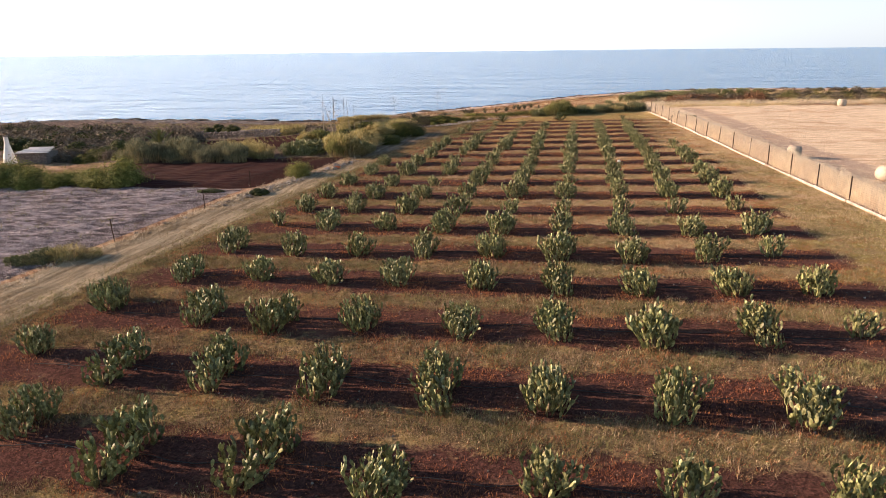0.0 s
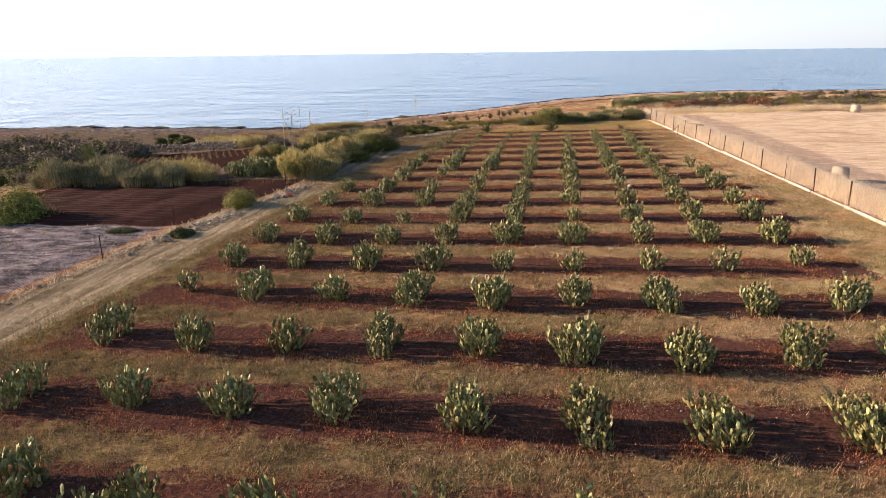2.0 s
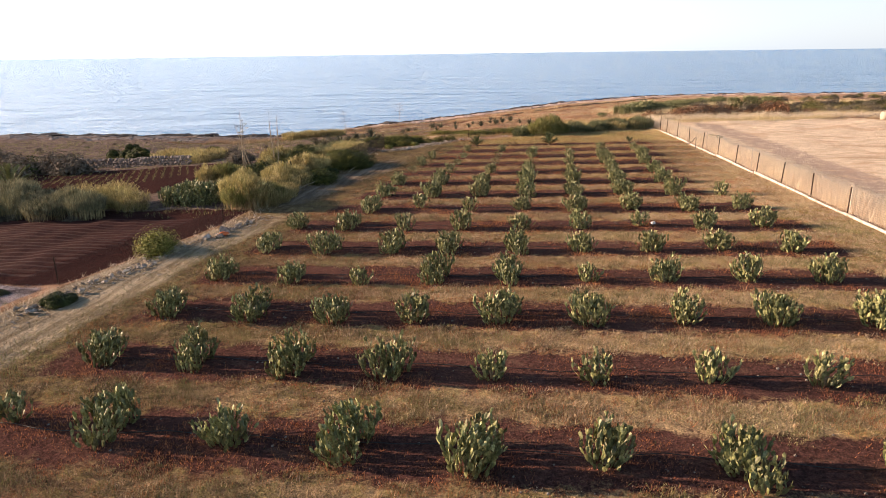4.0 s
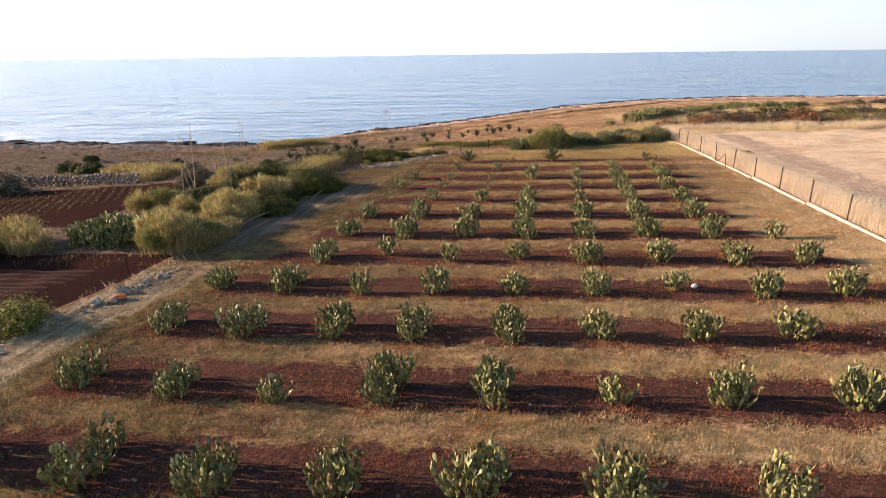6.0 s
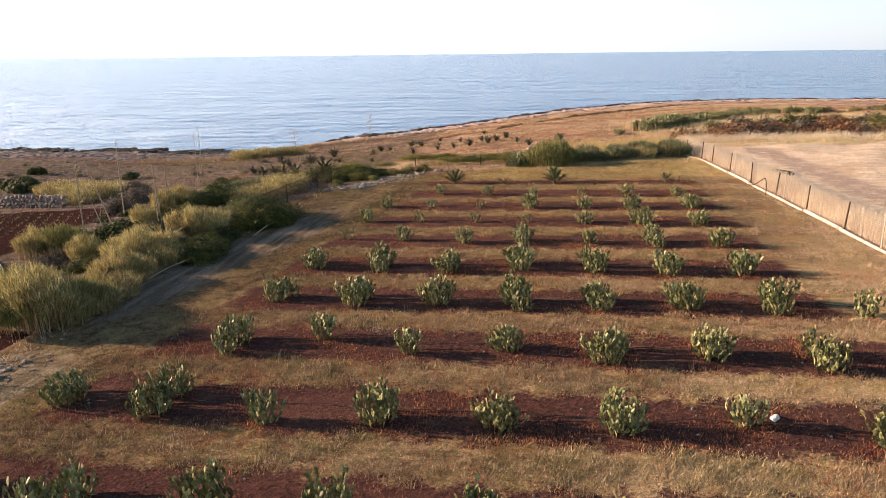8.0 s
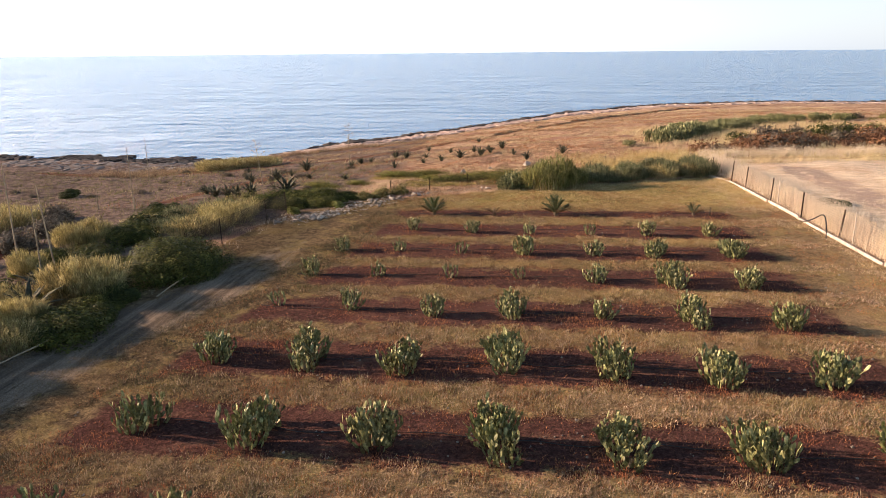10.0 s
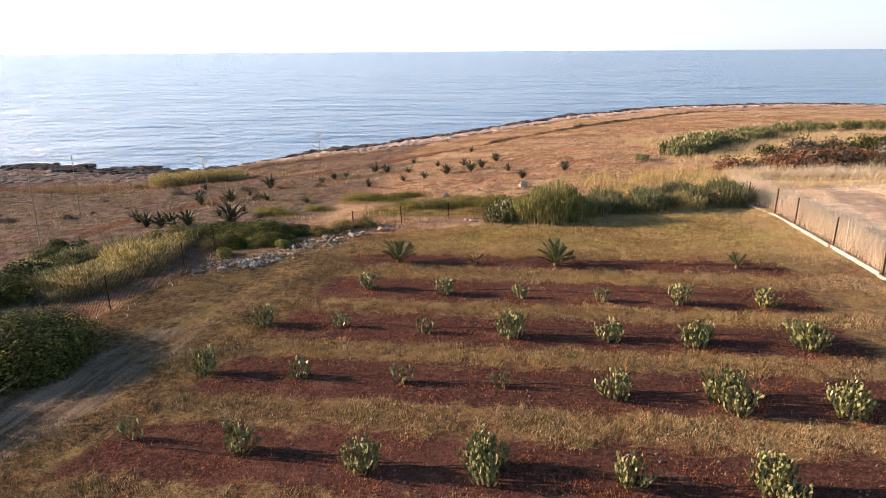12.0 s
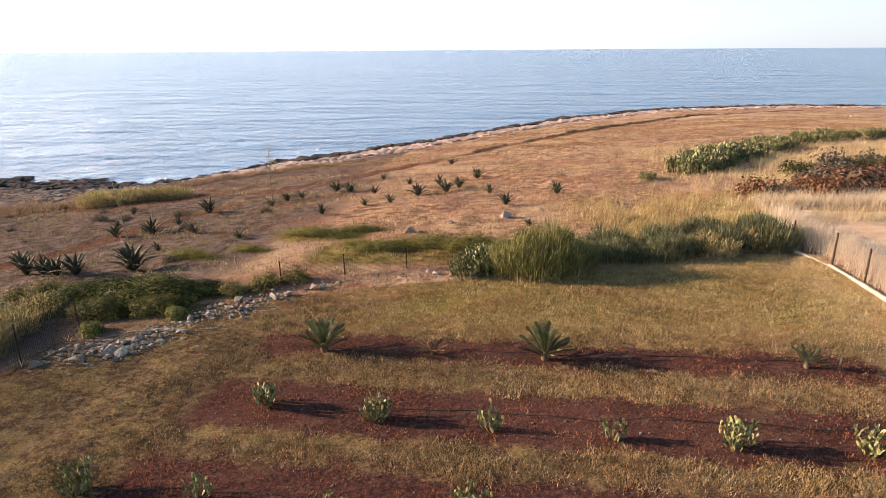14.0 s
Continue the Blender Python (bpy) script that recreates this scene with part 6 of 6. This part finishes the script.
X, Y = spots(280000, -18, 18, 34, 106, lambda X, Y: ORCH(X, Y) * STRIPS(X, Y) * (0.45 * soft(Y, 34, 56) + 0.3 * soft(Y, 66, 80) * (1 - soft(Y, 84, 92)) + 0.25 * soft(X, 8, 11)) * (1 - 0.4 * soft(Y, 84, 92) * (1 - soft(X, 8, 11))) * (1 - soft(Y, 102, 105)) * (0.2 + 0.8 * soft(X, -15, -7)) * patchy(X, Y, 1.0, 0.25, 1.0))
grass("tan_straw", "pale pinkish-tan straw in the grass strips", X, Y, tufted(X, Y, rs.uniform(0.07, 0.18, len(X))), 0.021, 0.4, TAN_STRAW, per=6, clump=0.12, seed=71)
X, Y = spots(80000, -18, 18, 101, 118, lambda X, Y: ORCH(X, Y) * STRIPS(X, Y) * 0.8 * soft(Y, 102, 106) * (0.15 + 0.85 * soft(X, -14, -6)) * patchy(X, Y, 1.0, 0.2, 1.0))
grass("olive_straw", "pale olive-yellow grass at the head of the field", X, Y, tufted(X, Y, rs.uniform(0.07, 0.17, len(X))), 0.021, 0.4, OLIVE_STRAW, per=6, clump=0.12, seed=73)
X, Y = spots(250000, -23, 9, 6, 108, lambda X, Y: ORCH(X + 2.5 * soft(Y, 76, 84), Y) * np.where(X < orchard_edge(Y), 1.0, STRIPS(X, Y)) * np.maximum((1 - soft(X, -17 + 2 * soft(Y, 60, 80), -8)) * soft(Y, 70, 80), (0.55 * (1 - soft(Y, 28, 48)) + 0.4 * soft(Y, 80, 90) * (1 - soft(Y, 102, 105))) * patchy(X, Y, 1.3, 0.2, 1)) * (1 - 0.7 * TRACK(X, Y)) * patchy(X, Y, 0.8, 0.15, 1.0))
grass("dark_turf", "dark grey-green weeds at the ends of the plant rows", X, Y, tufted(X, Y, rs.uniform(0.07, 0.18, len(X))), 0.02, 0.4, DARK_TURF, per=6, clump=0.12, seed=72)
X, Y = spots(240000, -23, 16, 6, 112, lambda X, Y: ORCH(X, Y) * np.maximum(0.9 * patchy(X, Y, 0.75, 0.0, 1.0) ** 3 * (1 - 0.5 * soft(Y, 70, 90)), 0.12 * soft(Y, 70, 90) * patchy(X, Y, 1.1, 0, 1) + (0.7 - 0.5 * soft(Y, 70, 90)) * (np.abs(between_rows(X, Y) - 0.5) < 0.45) * patchy(X, Y, 0.8, 0.1, 1)))
BX, BY = np.repeat([p[0] for p in PLANT_SPOTS], 26), np.repeat([p[1] - p[2] / 2 for p in PLANT_SPOTS], 26)
X, Y = np.concatenate([X, BX + rs.normal(0.1, 0.5, len(BX))]), np.concatenate([Y, BY + rs.normal(-0.2, 0.35, len(BX))])
grass("rust_weeds", "rust-red dry weeds spotting the grass strips", X, Y, rs.uniform(0.05, 0.16, len(X)), 0.02, 0.45, RUST_WEED, per=6, clump=0.12, seed=21)
# withered seedlings and stubble scattered over the bands of soil
X, Y = spots(60000, -20, 13, 6, 104, lambda X, Y: ORCH(X, Y) * (1 - between_rows(X, Y)) * (0.12 + 0.4 * soft(Y, 68, 90)) * patchy(X, Y, 1.0, 0.0, 1.0) ** 1.5)
grass("soil_weeds", "sparse withered weeds on the bands of red soil", X, Y, rs.uniform(0.04, 0.14, len(X)), 0.018, 0.5, DARK_TURF, per=5, clump=0.1, seed=34)
X, Y = spots(40000, -22, 14, 6, 104, lambda X, Y: ORCH(X, Y) * (1 - 0.6 * soft(Y, 65, 80)) * between_rows(X, Y) * patchy(X, Y, 0.9, 0.0, 1.0))
grass("tall_weeds", "taller straw tufts standing in the grass strips", X, Y, rs.uniform(0.16, 0.34, len(X)), 0.014, 0.35, DRY_GRASS, per=8, clump=0.07, seed=4)
X, Y = spots(150000, -29, -12, 5, 108, lambda X, Y: in_field(X, Y) * (X <= orchard_edge(Y) - 0.6) * (0.2 + 0.8 * soft(Y, 60, 76)) * (1 - 0.85 * TRACK(X, Y)) * patchy(X, Y, 0.5, 0.1, 0.8))
grass("track_grass", "trodden dry grass on the field track", X, Y, rs.uniform(0.05, 0.15, len(X)), 0.017, 0.5, WEST_GRASS, per=6, clump=0.1, seed=6)
X, Y = spots(30000, -29, -16, 5, 72, lambda X, Y: in_field(X, Y) * (X <= orchard_edge(Y) + 0.5) * patchy(X, Y, 0.5, 0.1, 0.8))
grass("bleached_grass", "bleached short grass on the field track", X, Y, rs.uniform(0.05, 0.15, len(X)), 0.018, 0.5, DRY_GRASS, per=6, clump=0.1, seed=41)
X, Y = spots(60000, -27, -11, 5, 106, lambda X, Y: in_field(X, Y) * np.exp(-((X - orchard_edge(Y) + 1.0) / 1.3) ** 2) * patchy(X, Y, 0.5, 0.3, 1.0) * (1 - 0.95 * soft(Y, 60, 70)))
grass("green_verge", "yellow-green grass verge beside the plant rows", X, Y, rs.uniform(0.1, 0.26, len(X)), 0.02, 0.4, GREEN_GRASS, per=6, clump=0.12, seed=42)
X, Y = spots(26000, -66, -26, 18, 52, lambda X, Y: (X < west_x(Y) - 0.8) * patchy(X, Y, 0.7, 0.25, 1.0))
grass("grey_stubble", "pale grey withered stubble on a fallow plot", X, Y, rs.uniform(0.06, 0.16, len(X)), 0.05, 0.7, GREY_STRAW, per=4, clump=0.14, seed=43)
X, Y = spots(6000, -29.5, -20.5, 10, 108, lambda X, Y: np.exp(-((X - west_x(Y) - 0.5) / 0.7) ** 2) * (X > west_x(Y) - 0.3) * (1 - 0.85 * soft(Y, 64, 70)))
grass("verge_grass", "tall bleached grass along the west boundary", X, Y, rs.uniform(0.15, 0.45, len(X)), 0.022, 0.45, PALE_GRASS, per=5, seed=7)
X, Y = spots(400000, 9, 30, -8, 124, lambda X, Y: np.exp(-((X - fence_x(Y) - 1.2) / 1.0) ** 2) * soft(X - fence_x(Y), 0.15, 0.5) * (1 - 0.55 * soft(Y, 97, 107)))
grass("fence_straw", "tall pale straw standing behind the east netting", X, Y, rs.uniform(0.5, 1.25, len(X)), 0.021, 0.25, PALE_GRASS, per=6, clump=0.2, seed=8)
X, Y = spots(90000, 15, 70, 10, 126, lambda X, Y: (X > fence_x(Y) + 2) * patchy(X, Y, 0.4, 0.05, 0.6))
grass("stubble", "cut straw stubble on the pale field", X, Y, rs.uniform(0.06, 0.14, len(X)), 0.025, 0.3, PALE_GRASS, seed=9)
BARE = lambda X, Y: 1 - 0.85 * (1 - soft(X, -34, -20)) * (1 - soft(Y, 138, 150))
HEATH = lambda X, Y: BARE(X, Y) * DRY_SLOPE(X, Y)
DRY_SLOPE = lambda X, Y: (Y > 111 + 0.3 * (X + 5)) & (shore(X) - Y > 9) & ~((X > 12) & (Y < 127))
X, Y = spots(130000, -70, 60, 104, 215, lambda X, Y: HEATH(X, Y) * patchy(X, Y, 0.35, 0.0, 1.0) * patchy(X, Y, 0.11, 0.1, 1.0) * np.where(Y < 160, 1.0, 0.5))
grass("heath_grass", "dry golden heath grass on the slope to the sea", X, Y, rs.uniform(0.12, 0.34, len(X)), 0.024, 0.5, DRY_GRASS, per=6, clump=0.2, seed=10)
X, Y = spots(9000, 9, 24, 98, 124, lambda X, Y: np.exp(-((X - fence_x(Y) - 1.2) / 1.0) ** 2) * soft(X - fence_x(Y), 0.15, 0.5))
grass("fence_weeds", "low brown weeds behind the east netting", X, Y, rs.uniform(0.2, 0.6, len(X)), 0.03, 0.3, WEST_GRASS, per=4, clump=0.18, seed=61)
X, Y = spots(36000, 4, 70, 118, 165, lambda X, Y: (Y > 119 + 0.2 * X) * patchy(X, Y, 0.3, 0.05, 1.0) * soft(X - 5, 0, 14))
grass("tall_straw", "tall pale grass between the hedge and the scrub", X, Y, rs.uniform(0.4, 0.95, len(X)), 0.024, 0.35, EAST_GRASS, per=6, clump=0.25, seed=11)
X, Y = spots(22000, -4, 19, 119, 136, lambda X, Y: DRY_SLOPE(X, Y) * (Y > 118.5 + 0.2 * X) * soft(X, -4, 9) * (1 - soft(X, 13, 19)) * (1 - soft(Y, 121, 134)) * patchy(X, Y, 0.9, 0.0, 1.0))
grass("golden_grass", "tall golden dry grass behind the reed hedge", X, Y, rs.uniform(0.3, 0.85, len(X)), 0.026, 0.35, OLIVE_STRAW, per=6, clump=0.25, seed=74)
X, Y = spots(16000, 12, 72, 122, 134, lambda X, Y: np.exp(-((Y - 126.2 - 0.1 * X) / 1.1) ** 2))
grass("end_straw", "tall pale straw along the end of the stubble", X, Y, rs.uniform(0.5, 1.15, len(X)), 0.024, 0.3, PALE_GRASS, per=6, clump=0.2, seed=62)
X, Y = spots(16000, -62, -20, 136, 172, lambda X, Y: (np.abs(shore(X) - Y - 19 - 3 * np.sin(0.2 * X)) < 3.2) * 1.0)
grass("shore_grass", "tall dry grass belt above the rocks", X, Y, rs.uniform(0.4, 0.9, len(X)), 0.04, 0.35, DRY_GRASS, per=5, clump=0.25, seed=12)
X, Y = spots(16000, -100, -22, 20, 140, lambda X, Y: (X < west_x(Y) - 0.5) * (shore(X) - Y > 12) * ~((Y < 66.5) & (Y > 52) & (X > -46)) * ~((Y < 95) & (Y > 76) & (X > -62) & (X < -35)) * np.where(Y < 52, 0.25, 0.9))
grass("scrub_grass", "dry tussocks between the western plots", X, Y, rs.uniform(0.15, 0.5, len(X)), 0.04, 0.45, GREEN_GRASS, per=5, clump=0.2, seed=13)
# furrows of the tilled plot
pieces = []
for k in range(19):
    fy = 53.4 + 0.68 * k
    xs = np.arange(-45.5, float(west_x(fy)) - 2.2, 0.6)
    prof = [(-0.3, -0.04), (-0.1, 0.1), (0.1, 0.1), (0.3, -0.04)]
    V = np.array([(a, fy + 0.12 * (a + 30) * 0.3 + o, gz(a, fy + 0.12 * (a + 30) * 0.3 + o) - 0.04 + (z + 0.04) * min(1.0, 0.4 * (xs[-1] - a), 0.4 * (a - xs[0])) + 0.01 * math.sin(3 * a + k)) for a in xs for o, z in prof])
    q = np.arange(len(xs) - 1)[:, None] * 4
    F = np.concatenate([q + (0, 1, 5, 4), q + (1, 2, 6, 5), q + (2, 3, 7, 6)])
    pieces.append((V, F))
TILLED = surface("tilled_red_soil", (0.024, 0.0095, 0.009), (0.042, 0.016, 0.0145), (0.066, 0.025, 0.021), 9, 0.8, 0.95, 0.03, 0.1)
tagged(new("furrow_ridges", fast_mesh("furrow_ridges", *join_arrays(pieces), TILLED)), "ploughed ridges of dark red soil", "soil", kind="stuff")
# seedlings in rows on the far plot
X, Y = np.meshgrid(np.arange(-58, -37, 0.9), np.arange(78, 94, 1.0))
X, Y = (X + 0.35 * (Y - 78)).ravel() - 4, Y.ravel()
grass("seedlings", "rows of small seedlings on red soil", X, Y, np.full(len(X), 0.24), 0.06, 0.5, GREEN_GRASS, per=6, clump=0.07, seed=15)
# pale straw tufts lighting up patches of the heath
X, Y = spots(70000, -60, 60, 112, 235, lambda X, Y: HEATH(X, Y) * np.maximum(patchy(X, 2.0 * Y, 0.17, 0.0, 1.0) > 0.66, 0.5 * soft(X, -6, 4) * (1 - soft(Y, 128, 138))) * patchy(X, Y, 1.1, 0.2, 1))
grass("heath_straw", "bleached straw patches on the heath", X, Y, rs.uniform(0.15, 0.4, len(X)), 0.03, 0.4, EAST_GRASS, per=5, clump=0.25, seed=23)
# brown and russet tussocks roughening the heath
X, Y = spots(110000, -70, 60, 104, 225, lambda X, Y: HEATH(X, Y) * patchy(X, Y, 0.23, 0.0, 1.0) ** 1.5 * patchy(X + 9, Y, 0.8, 0.1, 1.0))
grass("brown_tussocks", "brown dry tussocks on the sloping heath", X, Y, rs.uniform(0.12, 0.36, len(X)), 0.028, 0.4, WEST_GRASS, per=5, clump=0.2, seed=51)
X, Y = spots(110000, -50, 60, 108, 215, lambda X, Y: HEATH(X, Y) * np.maximum(patchy(X, 2.2 * Y, 0.13, 0.0, 1.0) ** 3, 0.6 * soft(X, -8, 2) * (1 - soft(Y, 128, 140))) * patchy(X, Y, 0.9, 0.2, 1))
grass("heath_russet", "russet dry growth on the sloping heath", X, Y, rs.uniform(0.12, 0.35, len(X)), 0.03, 0.4, RUST_WEED, per=4, clump=0.25, seed=52)
# small pale pebbles on the soil strips
pebbles = []
PV, PF = np.array([v.co[:] for v in STONES[1].vertices]), np.array([q.vertices[:] for q in STONES[1].polygons])
X, Y = spots(9000, -22, 13, 6, 104, lambda X, Y: ORCH(X, Y) * (1 - between_rows(X, Y)))
for px, py, s in zip(X[:3200], Y[:3200], rs.uniform(0, 1, len(X)) ** 3):
    pebbles.append((PV * (0.03 + 0.07 * s) + (px, py, gz(px, py) + 0.008), PF))
tagged(new("pebbles", fast_mesh("pebbles", *join_arrays(pebbles), LIMESTONE)), "small pale pebbles strewn on red soil", "stones", kind="stuff")
# tufts overgrowing the kerb
X, Y = spots(7000, 10, 23, 5, 116, lambda X, Y: np.exp(-((X - fence_x(Y) + 0.38) / 0.16) ** 2) * patchy(X, 3 * Y, 0.7, 0.1, 1.0))
grass("kerb_grass", "dry tufts overgrowing the foot of the kerb", X, Y, rs.uniform(0.12, 0.3, len(X)), 0.016, 0.35, DRY_GRASS, per=7, clump=0.1, seed=71)
